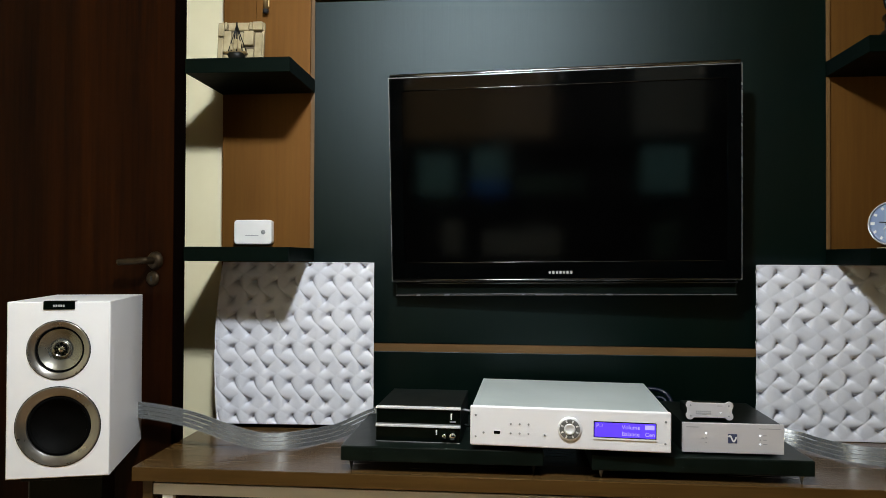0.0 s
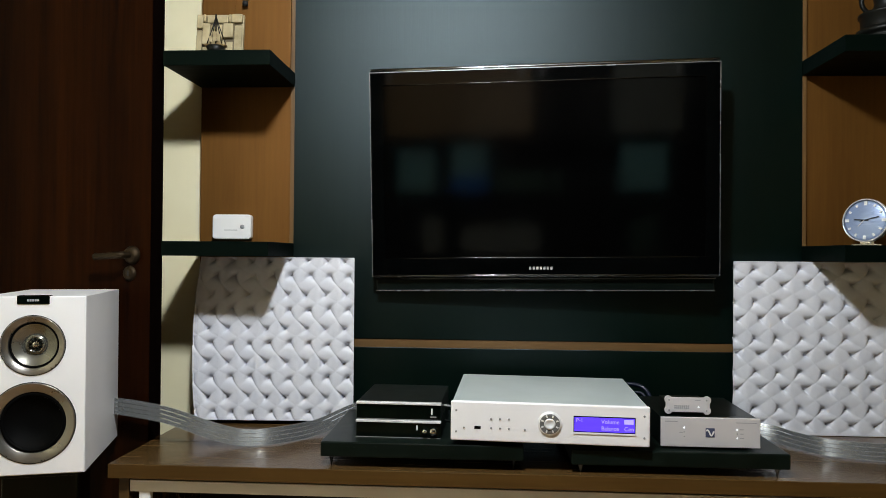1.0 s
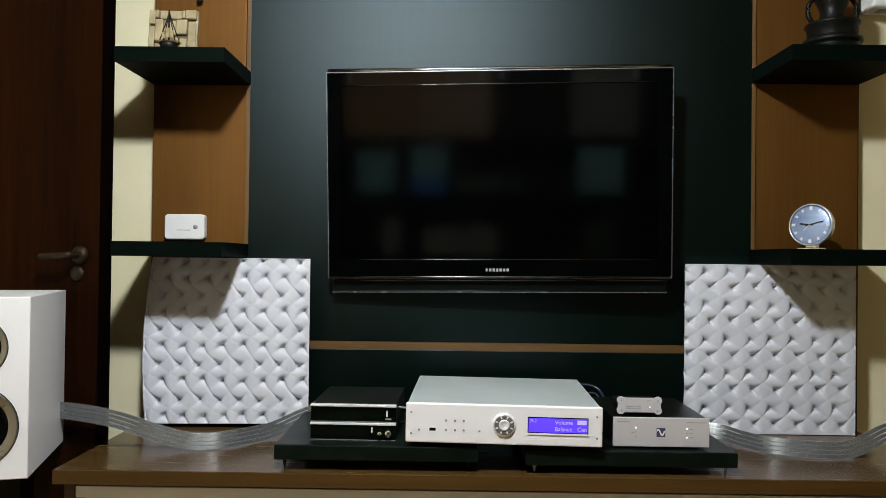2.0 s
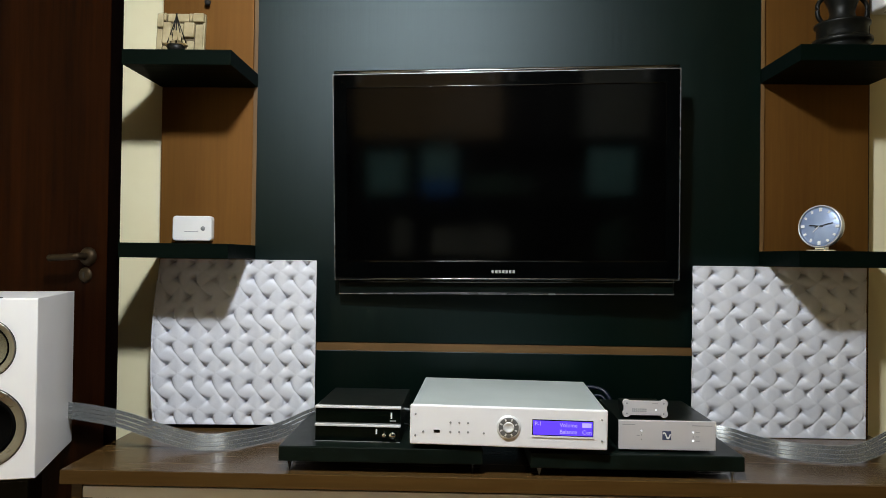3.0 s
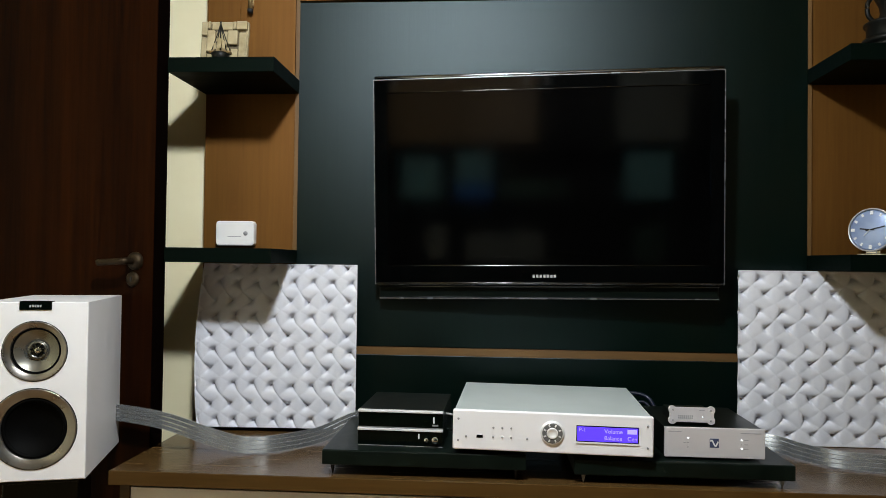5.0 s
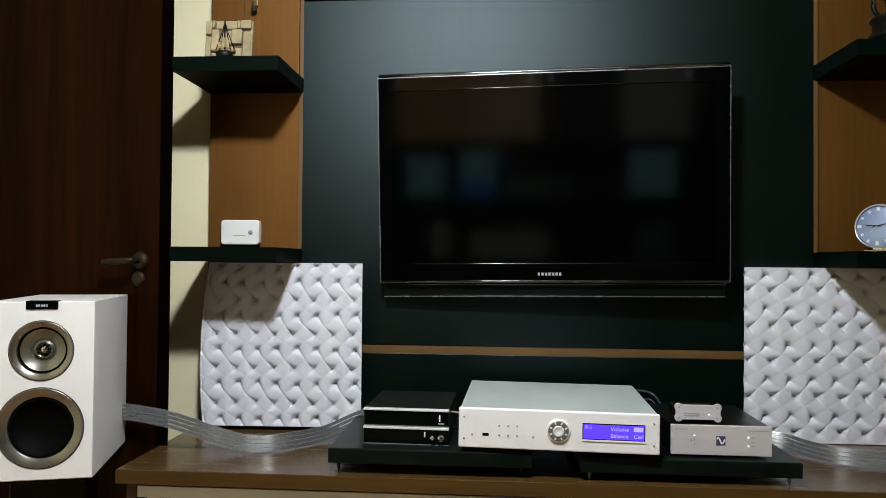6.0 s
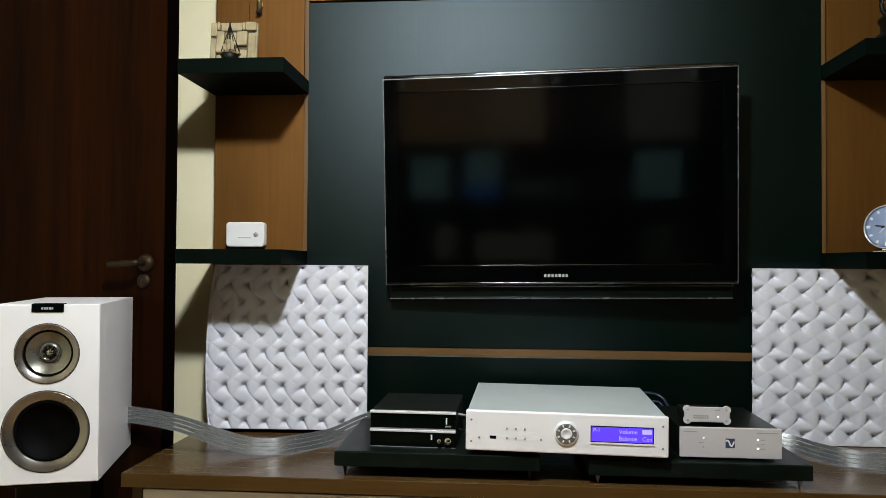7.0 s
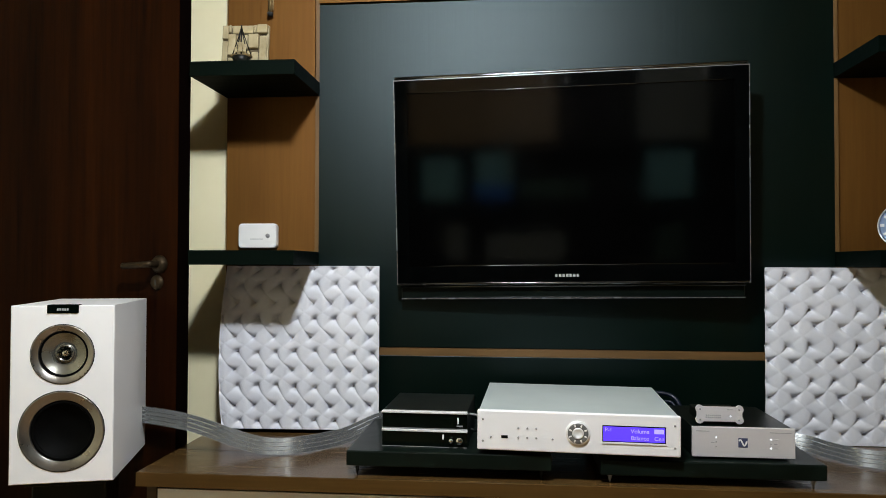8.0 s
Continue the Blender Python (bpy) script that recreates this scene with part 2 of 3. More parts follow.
# ---------------------------------------------------------------- the room
XL, XR = -1.017, 1.012      # outer edges of the wooden panels
PL, PR = -0.735, 0.704      # edges of the dark panel
DOORY = -0.243              # front edge of the niche shelves
CEILZ = 2.285
WALLY = 0.050               # cream wall behind the panelling
XW, XE, YS = -1.86, 3.4, -3.9
# floor and ceiling are unseen; their tones set the warm bounced light
structure("floor", box(XW, XE, YS, WALLY, -0.08, 0.0), FLOORMAT, "unseen warm brown wooden floor, toned to bounce light", "floor")
structure("ceiling", box(XW, XE, YS, WALLY, CEILZ, CEILZ + 0.1), CEIL, "unseen cream ceiling, toned to bounce light", "ceiling")
structure("wall_north", box(XW, XE, WALLY, 0.2, 0.0, CEILZ), CREAM, "cream painted wall behind the media panel", "wall")
structure("wall_west", box(XW - 0.1, XW, YS, 0.2, 0.0, CEILZ), CREAM, "unseen cream side wall of the room", "wall")
# unseen wall, set far out so the dark panel reflects less of it
structure("wall_east", box(XE, XE + 0.1, YS, 0.2, 0.0, CEILZ), CREAM, "unseen cream side wall of the room", "wall")
structure("wall_south", box(XW, XE, YS - 0.1, YS, 0.0, CEILZ), CREAM, "cream painted rear wall of the room", "wall")


def door():
    """An open leaf; its latch edge is the origin, the leaf runs back to its hinges."""
    d = thing("door_1", pose(-1.045, -0.243, 0, 0, 0, -15), "open dark reddish-brown wooden door with bronze lever", "door", kind="structure")
    part("door_leaf", box(-0.78, -0.0015, 0.0, 0.045, 0.008, 2.09, 0.0015), DOORWOOD, d)
    part("door_edge", box(-0.0013, 0.0, 0.0008, 0.0442, 0.009, 2.089), DOOREDGEWOOD, d, "near-black door edge")
    for z in (0.25, 1.05, 1.85):
        part("hinge", tube([(-0.785, 0.047, z - 0.045), (-0.785, 0.047, z + 0.045)], 0.006, 10), BRASS, d, "", True)
    h = part("door_handle", tube(curve_points([(-0.056, -0.004, 1.075), (-0.055, -0.028, 1.075), (-0.059, -0.043, 1.075), (-0.083, -0.047, 1.073),
                                              (-0.139, -0.045, 1.070)], 6), [0.009] * 12 + [0.0085] * 13, 12), BRASS, d, "aged bronze lever", True)
    part("rosette", lathe([(0, 0.016), (0.014, 0.016), (0.020, 0.012), (0.0235, 0.006), (0.024, 0)], 28, "y"), BRASS, h, "", True, pose(-0.056, 0.0, 1.075))
    k = part("escutcheon", lathe([(0, 0.008), (0.013, 0.008), (0.0185, 0.005), (0.020, 0)], 28, "y"), BRASS, d, "bronze keyhole cover", True, pose(-0.065, 0.0, 1.027))
    part("keyhole", box(-0.0025, 0.0025, -0.0092, -0.0078, -0.007, 0.007), BLACKMATTE, k)


door()

# media wall: dark panel with a wooden inlay, wooden niches on either side
structure("panel_upper", box(PL, PR, 0.0, WALLY, 0.8385, 1.836, 0.0015), PANEL, "dark blue-black stained wood panel behind the television", "panel")
structure("panel_lower", box(PL, PR, 0.0, WALLY, 0.0, 0.8145, 0.0015), PANEL, "dark stained wood panel behind the sideboard", "panel")
structure("inlay_strip", box(PL, PR, 0.003, WALLY, 0.8145, 0.8385), STRIPWOOD, "brown wooden inlay strip across the dark panel", "trim")
structure("panel_top", box(PL, PR, -0.004, WALLY, 1.840, CEILZ), NICHEWOOD, "brown wood panel above the dark panel", "panel")
structure("niche_back_west", box(XL, PL - 0.012, 0.012, WALLY, 0.0, CEILZ), NICHEWOOD, "brown wood veneer lining of the niche", "panel")
structure("niche_door_west", box(-0.913, PL - 0.0125, -0.002, 0.0115, 1.612, CEILZ, 0.002), NICHEWOOD, "slightly proud brown wood panel above the shelf", "panel")
structure("trim_west", box(PL - 0.012, PL, 0.002, WALLY, 0.0, CEILZ, 0.001), EDGEWOOD, "lighter wooden edge strip beside the panel", "trim")
structure("niche_back_east", box(PR + 0.012, XR, 0.010, WALLY, 0.0, CEILZ), NICHEWOOD, "brown wood veneer lining of the niche", "panel")
# black strip put in for the shade along the panel's outer edge
structure("trim_shadow_gap", box(XR + 0.0004, XR + 0.006, 0.016, WALLY, 0.0, CEILZ), BLACKMATTE, "narrow black strip painting in the shade beside the wood panel", "trim")
structure("trim_east", box(PR, PR + 0.012, 0.002, WALLY, 0.0, CEILZ, 0.001), EDGEWOOD, "lighter wooden edge strip beside the panel", "trim")


def shelf(x0, x1, z0, z1, label):
    s = thing("wall_shelf", pose((x0 + x1) / 2, 0, z0), label, "shelf", "shelves in the wall niches")
    w = (x1 - x0) / 2
    part("board", box(-w, w, DOORY + 0.0015, 0.008, 0.0, z1 - z0, 0.001), SHELF, s)
    part("edge_band", box(-w, w, DOORY, DOORY + 0.0012, 0.0005, z1 - z0 - 0.0005), SHELF, s)


shelf(XL, PL, 1.569, 1.608, "thick dark-stained shelf in the niche holding a plaster tile")
shelf(XL, PL, 1.074, 1.112, "thick dark-stained lower shelf in the niche above foam")
shelf(PR, XR, 1.590, 1.631, "thick dark-stained shelf in the niche holding a dark urn")
shelf(PR, XR, 1.072, 1.113, "thick dark-stained lower shelf in the niche holding a clock")


# ---------------------------------------------------------------- ceiling lamp
def ceiling_lamp():
    t = thing("ceiling_lamp", pose(LAMP[0], LAMP[1], CEILZ), "round white flush ceiling lamp, switched on", "lamp")
    part("canopy", lathe([(0, -0.001), (0.11, -0.001), (0.11, -0.032), (0.098, -0.040), (0, -0.040)], 40), WHITEPL, t, "", True)
    part("diffuser", lathe([(0.080, -0.0405), (0.079, -0.065), (0.071, -0.090), (0.053, -0.110), (0.028, -0.121), (0, -0.124)], 32), LAMPGLASS, t, "glowing opal glass", True)


ceiling_lamp()


# ---------------------------------------------------------------- sideboard
TOPZ = 0.600


def sideboard():
    s = thing("sideboard", pose(0, 0, 0), "long low brown wooden sideboard with a white rail below its top", "sideboard")
    part("front_edge", box(-1.030, 1.010, -0.472, -0.4707, TOPZ - 0.0315, TOPZ - 0.001), EDGEFRONT, s, "front edge in its own wood tone")
    part("top", box(-1.030, 1.010, -0.4705, -0.002, TOPZ - 0.032, TOPZ, 0.001), TOPWOOD, s, "brown wood-grain top")
    part("pale_line", box(-1.028, -0.72, -0.2655, -0.2640, TOPZ - 0.001, TOPZ + 0.0003), EDGEWOOD, s, "thin pale line on the top")
    part("side_panel", box(-1.014, -0.990, -0.452, -0.02, 0.0, TOPZ - 0.0325, 0.001), TOPWOOD, s)
    part("side_panel", box(0.976, 1.000, -0.452, -0.02, 0.0, TOPZ - 0.0325, 0.001), TOPWOOD, s)
    # black sheet stands in for the darkness of the recess
    part("dark_recess_back", box(-0.989, 0.975, -0.03, -0.02, 0.02, TOPZ - 0.0325), BLACKMATTE, s)
    part("rail", box(-0.989, 0.975, -0.450, -0.432, 0.532, 0.558, 0.001), WHITELAC, s, "white lacquered rail")
    for x in (-0.955, -0.33, 0.30, 0.94):
        part("post", box(x - 0.013, x + 0.013, -0.448, -0.434, 0.06, 0.5315, 0.001), WHITELAC, s)
    part("bottom_shelf", box(-0.989, 0.975, -0.44, -0.031, 0.05, 0.07), TOPWOOD, s)


sideboard()


# ---------------------------------------------------------------- television
def television():
    w, h = 0.944, 0.569
    t = thing("television", pose(-0.022, -0.072, 1.0245, 3.1, -0.75, -2.83), "large black flat television with thin silver rim, switched off", "television")
    f = 0.037
    part("back_housing", box(-w / 2 - 0.004, w / 2 + 0.006, 0.012, 0.052, 0.03, h - 0.085, 0.006), BLACKSATIN, t)
    part("mount", box(-0.2, 0.2, 0.050, 0.081, 0.15, 0.42, 0.004), BLACKMATTE, t)
    def frame_ring(x0, x1, z0, z1, ix0, ix1, iz0, iz1, y0, y1):
        bm = bmesh.new()
        o = [(x0, z0), (x1, z0), (x1, z1), (x0, z1)]
        i = [(ix0, iz0), (ix1, iz0), (ix1, iz1), (ix0, iz1)]
        v = [[bm.verts.new((x, y, z)) for x, z in ring] for ring, y in ((o, y0), (i, y0), (i, y1), (o, y1))]
        for a, b in zip(v, v[1:] + v[:1]):
            for k in range(4):
                bm.faces.new((a[k], a[(k + 1) % 4], b[(k + 1) % 4], b[k]))
        return bm
    part("bezel", frame_ring(-w / 2 + 0.0022, w / 2 - 0.0022, 0.0022, h - 0.0022, -w / 2 + f, w / 2 - f, 0.052, h - f, -0.004, 0.016), BEZEL, t, "glossy black bezel")
    part("screen", box(-w / 2 + f, w / 2 - f, -0.001, 0.012, 0.052, h - f), SCREEN, t, "dark glossy screen")
    part("rim", frame_ring(-w / 2, w / 2, 0.0, h, -w / 2 + 0.0022, w / 2 - 0.0022, 0.0022, h - 0.0022, -0.006, 0.012), RIM, t, "thin silver rim")
    part("top_edge", tube([(-w / 2 + 0.004, -0.001, h + 0.004), (-0.2, -0.001, h + 0.004), (0.2, -0.001, h + 0.004), (w / 2 - 0.004, -0.001, h + 0.004)], 0.0060, 16), EDGEMETAL, t, "polished top edge", True)
    # two tubes added at the bottom to catch the lamp as glint lines
    part("bottom_glint", tube([(-w / 2 + 0.004, -0.005, 0.0035), (-0.2, -0.005, 0.0035), (0.2, -0.005, 0.0035), (w / 2 - 0.004, -0.005, 0.0035)], 0.0030, 12), GLINTGLOSS, t, "glossy tube added to catch a glint at the bottom", True)
    part("bottom_glint", tube([(-w / 2 + 0.010, 0.002, -0.0062), (-0.2, 0.002, -0.0062), (0.2, 0.002, -0.0062), (w / 2 - 0.010, 0.002, -0.0062)], 0.0022, 10), GLINTGLOSS, t, "glossy tube added to catch a glint at the bottom", True)
    # housing assumed here; the silver bar on it stands in for a highlight
    part("lower_housing", box(-w / 2 + 0.008, w / 2 - 0.010, 0.014, 0.05, -0.040, 0.028, 0.004), BLACKSATIN, t, "dark lower housing added to carry the highlight bar")
    part("lower_highlight", box(-w / 2 + 0.008, w / 2 - 0.010, 0.010, 0.0138, -0.0415, -0.039), RIM, t, "silver bar painting in a highlight line")
    # glossy tubes added along the screen so the lamp draws a glint
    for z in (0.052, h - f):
        part("screen_glint", tube([(-w / 2 + f, -0.0042, z), (-0.2, -0.0042, z), (0.2, -0.0042, z), (w / 2 - f, -0.0042, z)], 0.0011, 8), GLINTGLOSS, t, "thin glossy tube added to draw a glint along the screen", True)
    logo = part("logo", box(-0.034, -0.0285, -0.0052, -0.0041, 0.019, 0.027), GREYMARK, t, "small silver maker's mark")
    for k in range(1, 7):
        x = -0.034 + k * 0.0095
        part("logo_bar", box(x, x + 0.0065, -0.0052, -0.0041, 0.019, 0.027), GREYMARK, logo)


television()


# ---------------------------------------------------------------- foam panels
def foam_relief(x, z, px, pz, bx, bz, slit):
    """A lattice of diamond pillows: slanting folds that open into a pit at either end, and faint creases between the rest."""
    fold, side = np.zeros(x.shape), np.full(x.shape, 9.0)
    turn = math.copysign(px, bx)

    def along(ax, az, ux, uz, cap=1.0):
        t = ((x - ax) * ux + (z - az) * uz) / (ux * ux + uz * uz)
        c = np.clip(t, 0, 1)
        over = (t - c) * math.hypot(ux, uz) * cap
        across = ((x - ax) * uz - (z - az) * ux) / math.hypot(ux, uz)
        return c, np.hypot(across, over)

    def crease(d, width, soft):
        return np.exp(-(np.hypot(d, soft) - soft) / width)
    for i in range(-2, 13):
        for j in range(-1, 8):
            ax, az = i * px, j * pz
            c, d = along(ax, az, bx, bz, 1.7)
            end = np.abs(2 * c - 1)
            fold = np.maximum(fold, (slit + 0.0230 * end ** 2.5) * crease(d, 0.0026 + 0.0042 * end ** 1.8, 0.0005))
            for ux, uz in ((bx, bz + pz), (bx - 2 * turn, bz), (bx - 2 * turn, bz + pz)):
                side = np.minimum(side, along(ax, az, ux, uz)[1])
    return -(fold + 0.0011 * crease(side, 0.0060, 0.0010))


def foam(x0, x1, z0, z1, px, pz, pit_x, pit_z, bx, bz, bow, inset, slit, label):
    """Egg-crate foam sheet with its pattern set out from one pit."""
    w, h = x1 - x0, z1 - z0
    t = thing("acoustic_foam", pose(x0, -0.002, z0), label, "foam panel", "egg-crate foam panels")
    nx, nz = 300, 310
    xs, zs = np.meshgrid(np.linspace(0, w, nx + 1), np.linspace(0, h, nz + 1))
    ph = px * 90
    wx = 0.0022 * np.sin(xs * 31 + 2.1 * np.sin(zs * 17 + ph)) + 0.0012 * np.sin(zs * 83 + xs * 47)
    wz = 0.0022 * np.sin(zs * 29 + 1.7 * np.sin(xs * 21 + ph)) + 0.0012 * np.sin(xs * 91 - zs * 39)
    hgt = foam_relief(xs + wx - pit_x % px, zs + wz - pit_z % pz, px, pz, bx, bz, slit)
    rim = np.clip(np.minimum(np.minimum(xs, w - xs) / 0.004, (h - zs) / 0.006) + 0.25, 0, 1)
    ys = -(0.056 + rim * hgt * (1 + 60 * wx) + bow * (1 - zs / h) * (1 - xs / w))
    xs = xs + inset * (1 - xs / w) * (2 * zs / h - 0.9) ** 2
    count = (nx + 1) * (nz + 1)
    verts = [tuple(v) for v in np.stack([xs, ys, zs], -1).reshape(-1, 3).tolist()]
    verts += [(0.035, 0, 0), (w - 0.035, 0, 0), (w - 0.035, 0, h), (0.035, 0, h)]
    row = nx + 1
    faces = [(j * row + i, j * row + i + 1, (j + 1) * row + i + 1, (j + 1) * row + i) for j in range(nz) for i in range(nx)]
    low, high = list(range(row)), list(range(nz * row, count))
    west, east = list(range(0, count, row)), list(range(nx, count, row))
    me = bpy.data.meshes.new("foam_sheet")
    me.from_pydata(verts, [], faces + [low[::-1] + [count, count + 1], high + [count + 2, count + 3], west + [count + 3, count], east[::-1] + [count + 1, count + 2],
                                       [count, count + 3, count + 2, count + 1]])
    me.polygons.foreach_set("use_smooth", [True] * (nx * nz) + [False] * 5)
    me.materials.append(WHITEFOAM)
    sheet = new("foam_sheet", me)
    sheet.parent = t


# lifted 12 mm and inset at the left to fit the camera's view
foam(-1.004, -0.544, TOPZ + 0.012, 1.071, 0.0559, 0.0965, 0.3296, 0.214, 0.0459, -0.0553, 0.02, 0.016, 0.0022, "white egg-crate foam panel, lifted to fit the camera's view")
foam(0.498, 0.972, TOPZ + 0.001, 1.070, 0.0605, 0.0948, 0.0616, 0.355, -0.0474, -0.0448, 0.0, 0.0, 0.0010, "white egg-crate foam panel standing beside the electronics")


# ---------------------------------------------------------------- loudspeaker
def drilled(w, h, thick, holes, n=64, b=0.002):
    """A front board with bevelled outline and round openings."""
    bm = bmesh.new()
    rect = [bm.verts.new(p) for p in ((-w / 2 + b, 0, b), (w / 2 - b, 0, b), (w / 2 - b, 0, h - b), (-w / 2 + b, 0, h - b))]
    edges = [bm.edges.new((rect[i], rect[(i + 1) % 4])) for i in range(4)]
    rims = []
    for cx, cz, r in holes:
        rim = [bm.verts.new((cx + r * math.cos(2 * math.pi * i / n), 0, cz + r * math.sin(2 * math.pi * i / n))) for i in range(n)]
        edges += [bm.edges.new((rim[i], rim[(i + 1) % n])) for i in range(n)]
        rims.append(rim)
    bmesh.ops.triangle_fill(bm, use_beauty=True, use_dissolve=False, edges=edges)
    for rim in rims:
        deep = [bm.verts.new((v.co.x, thick, v.co.z)) for v in rim]
        for i in range(n):
            bm.faces.new((rim[i], rim[(i + 1) % n], deep[(i + 1) % n], deep[i]))
    last = rect
    for y, o in ((b, 0.0), (thick, 0.0)):
        ring = [bm.verts.new(p) for p in ((-w / 2 + o, y, o), (w / 2 - o, y, o), (w / 2 - o, y, h - o), (-w / 2 + o, y, h - o))]
        for i in range(4):
            bm.faces.new((last[i], last[(i + 1) % 4], ring[(i + 1) % 4], ring[i]))
        last = ring
    return bm


def loudspeaker():
    w, h, d = 0.210, 0.385, 0.325
    s = thing("loudspeaker", pose(-1.149, -0.566, 0.600, 0, 0, 16.0), "white gloss two-driver bookshelf loudspeaker on a dark stand", "loudspeaker")
    part("cabinet", box(-w / 2, w / 2, 0.0402, d, 0.0, h, 0.0006, 2), WHITELAC, s, "white lacquered cabinet")
    part("baffle", drilled(w, h, 0.040, ((0.0, 0.279, 0.0612), (0.0, 0.112, 0.0830))), WHITELAC, s, "white front baffle")
    part("badge", box(-0.032, 0.032, -0.0025, 0.020, h - 0.017, h + 0.0015, 0.001), BLACKGLOSS, s, "black badge with unreadable lettering")
    for k in range(5):
        part("badge_mark", box(-0.012 + k * 0.005, -0.0085 + k * 0.005, -0.0032, -0.0026, h - 0.011, h - 0.006), GREYMARK, s)
    u = part("tweeter_driver", lathe([(0.0640, -0.010), (0.0668, 0.0004), (0.0668, 0.0022), (0.0655, 0.0028), (0.0650, 0.0027), (0.0535, -0.0032), (0.0530, -0.0036), (0.0520, -0.008)], 72, "y"), TRIMRING, s,
             "bronze ring round the upper driver", True, pose(0.0, -0.0002, 0.279) @ Matrix.Diagonal((0.957, 1, 0.957, 1)))
    part("gasket", lathe([(0.0684, 0.0), (0.0684, 0.0012), (0.0669, 0.0012), (0.0669, 0.0)], 72, "y"), BLACKMATTE, u, "", True)
    part("surround", lathe([(0.0522, -0.008), (0.0505, -0.0045), (0.0485, -0.006), (0.0475, -0.010)], 56, "y"), RUBBER, u, "", True)
    part("cone", lathe([(0.0476, -0.0095), (0.040, -0.0140), (0.030, -0.0185), (0.0215, -0.0215), (0.0200, -0.0205)], 64, "y"), CONE, u, "pale metal cone", True)
    part("waveguide", lathe([(0.0202, -0.0210), (0.0185, -0.0150), (0.0165, -0.0155), (0.0125, -0.0200), (0.0105, -0.0225)], 48, "y"), CONE, u, "", True)
    part("dome", lathe([(0.0110, -0.0225), (0.0095, -0.0175), (0.006, -0.0140), (0, -0.0125)], 32, "y"), CHROME, u, "", True)
    for k in range(9):
        part("vane", box(-0.0010, 0.0010, 0.011, 0.019, 0.0055, 0.0150, 0.0003), BLACKGLOSS, u, "", False, pose(0, 0, 0, 0, 40 * k, 0))
    l = part("woofer_driver", lathe([(0.0830, -0.010), (0.0862, 0.0004), (0.0862, 0.0022), (0.0848, 0.0028), (0.0843, 0.0027), (0.0670, -0.0032), (0.0665, -0.0036), (0.0655, -0.008)], 84, "y"), TRIMRING, s,
             "bronze ring round the lower driver", True, pose(0.0, -0.0002, 0.112))
    part("gasket", lathe([(0.0880, 0.0), (0.0880, 0.0012), (0.0863, 0.0012), (0.0863, 0.0)], 84, "y"), BLACKMATTE, l, "", True)
    part("surround", lathe([(0.0657, -0.008), (0.062, -0.0040), (0.058, -0.007), (0.057, -0.010)], 64, "y"), RUBBER, l, "", True)
    part("cone", lathe([(0.0571, -0.0095), (0.045, -0.018), (0.03, -0.025), (0.015, -0.0285), (0, -0.0295)], 64, "y"), RUBBER, l, "black concave cone", True)
    st = thing("speaker_stand", pose(-1.149, -0.566, 0.0, 0, 0, 16.0), "dark grey metal stand under the white loudspeaker", "stand")
    part("top_plate", box(-0.085, 0.085, 0.03, 0.27, 0.586, 0.599, 0.002), BLACKSATIN, st)
    part("column", box(-0.078, 0.078, 0.055, 0.17, 0.03, 0.5855, 0.004), BLACKSATIN, st)
    part("base_plate", box(-0.13, 0.13, 0.0, 0.29, 0.0, 0.03, 0.004), BLACKSATIN, st)


loudspeaker()


# ---------------------------------------------------------------- isolation platforms
def platform(x0, x1, z1, yaw, label):
    w = x1 - x0
    p = thing("isolation_platform", pose(x0, -0.457, TOPZ, 0, 0, yaw), label, "platform", "platforms under the electronics")
    part("slab", box(0, w, 0, 0.36, z1 - TOPZ - 0.034, z1 - TOPZ, 0.003), SLABBLACK, p, "black satin board with scuffed edge")
    for sx in (0.022, w - 0.022):
        for sy in (0.018, 0.33):
            part("spike", lathe([(0.0, 0.0006), (0.0012, 0.0006), (0.0046, z1 - TOPZ - 0.040), (0.0068, z1 - TOPZ - 0.0345)], 16), SCREWGREY if x0 > 0 else BLACKGLOSS, p, "pointed metal foot", True,
                 pose(sx, sy, 0))


platform(-0.545, -0.088, 0.6585, 0.0, "black board on spikes carrying stacked boxes and amplifier")
platform(0.017, 0.489, 0.6535, 0.0, "black board on spikes carrying amplifier and converter")


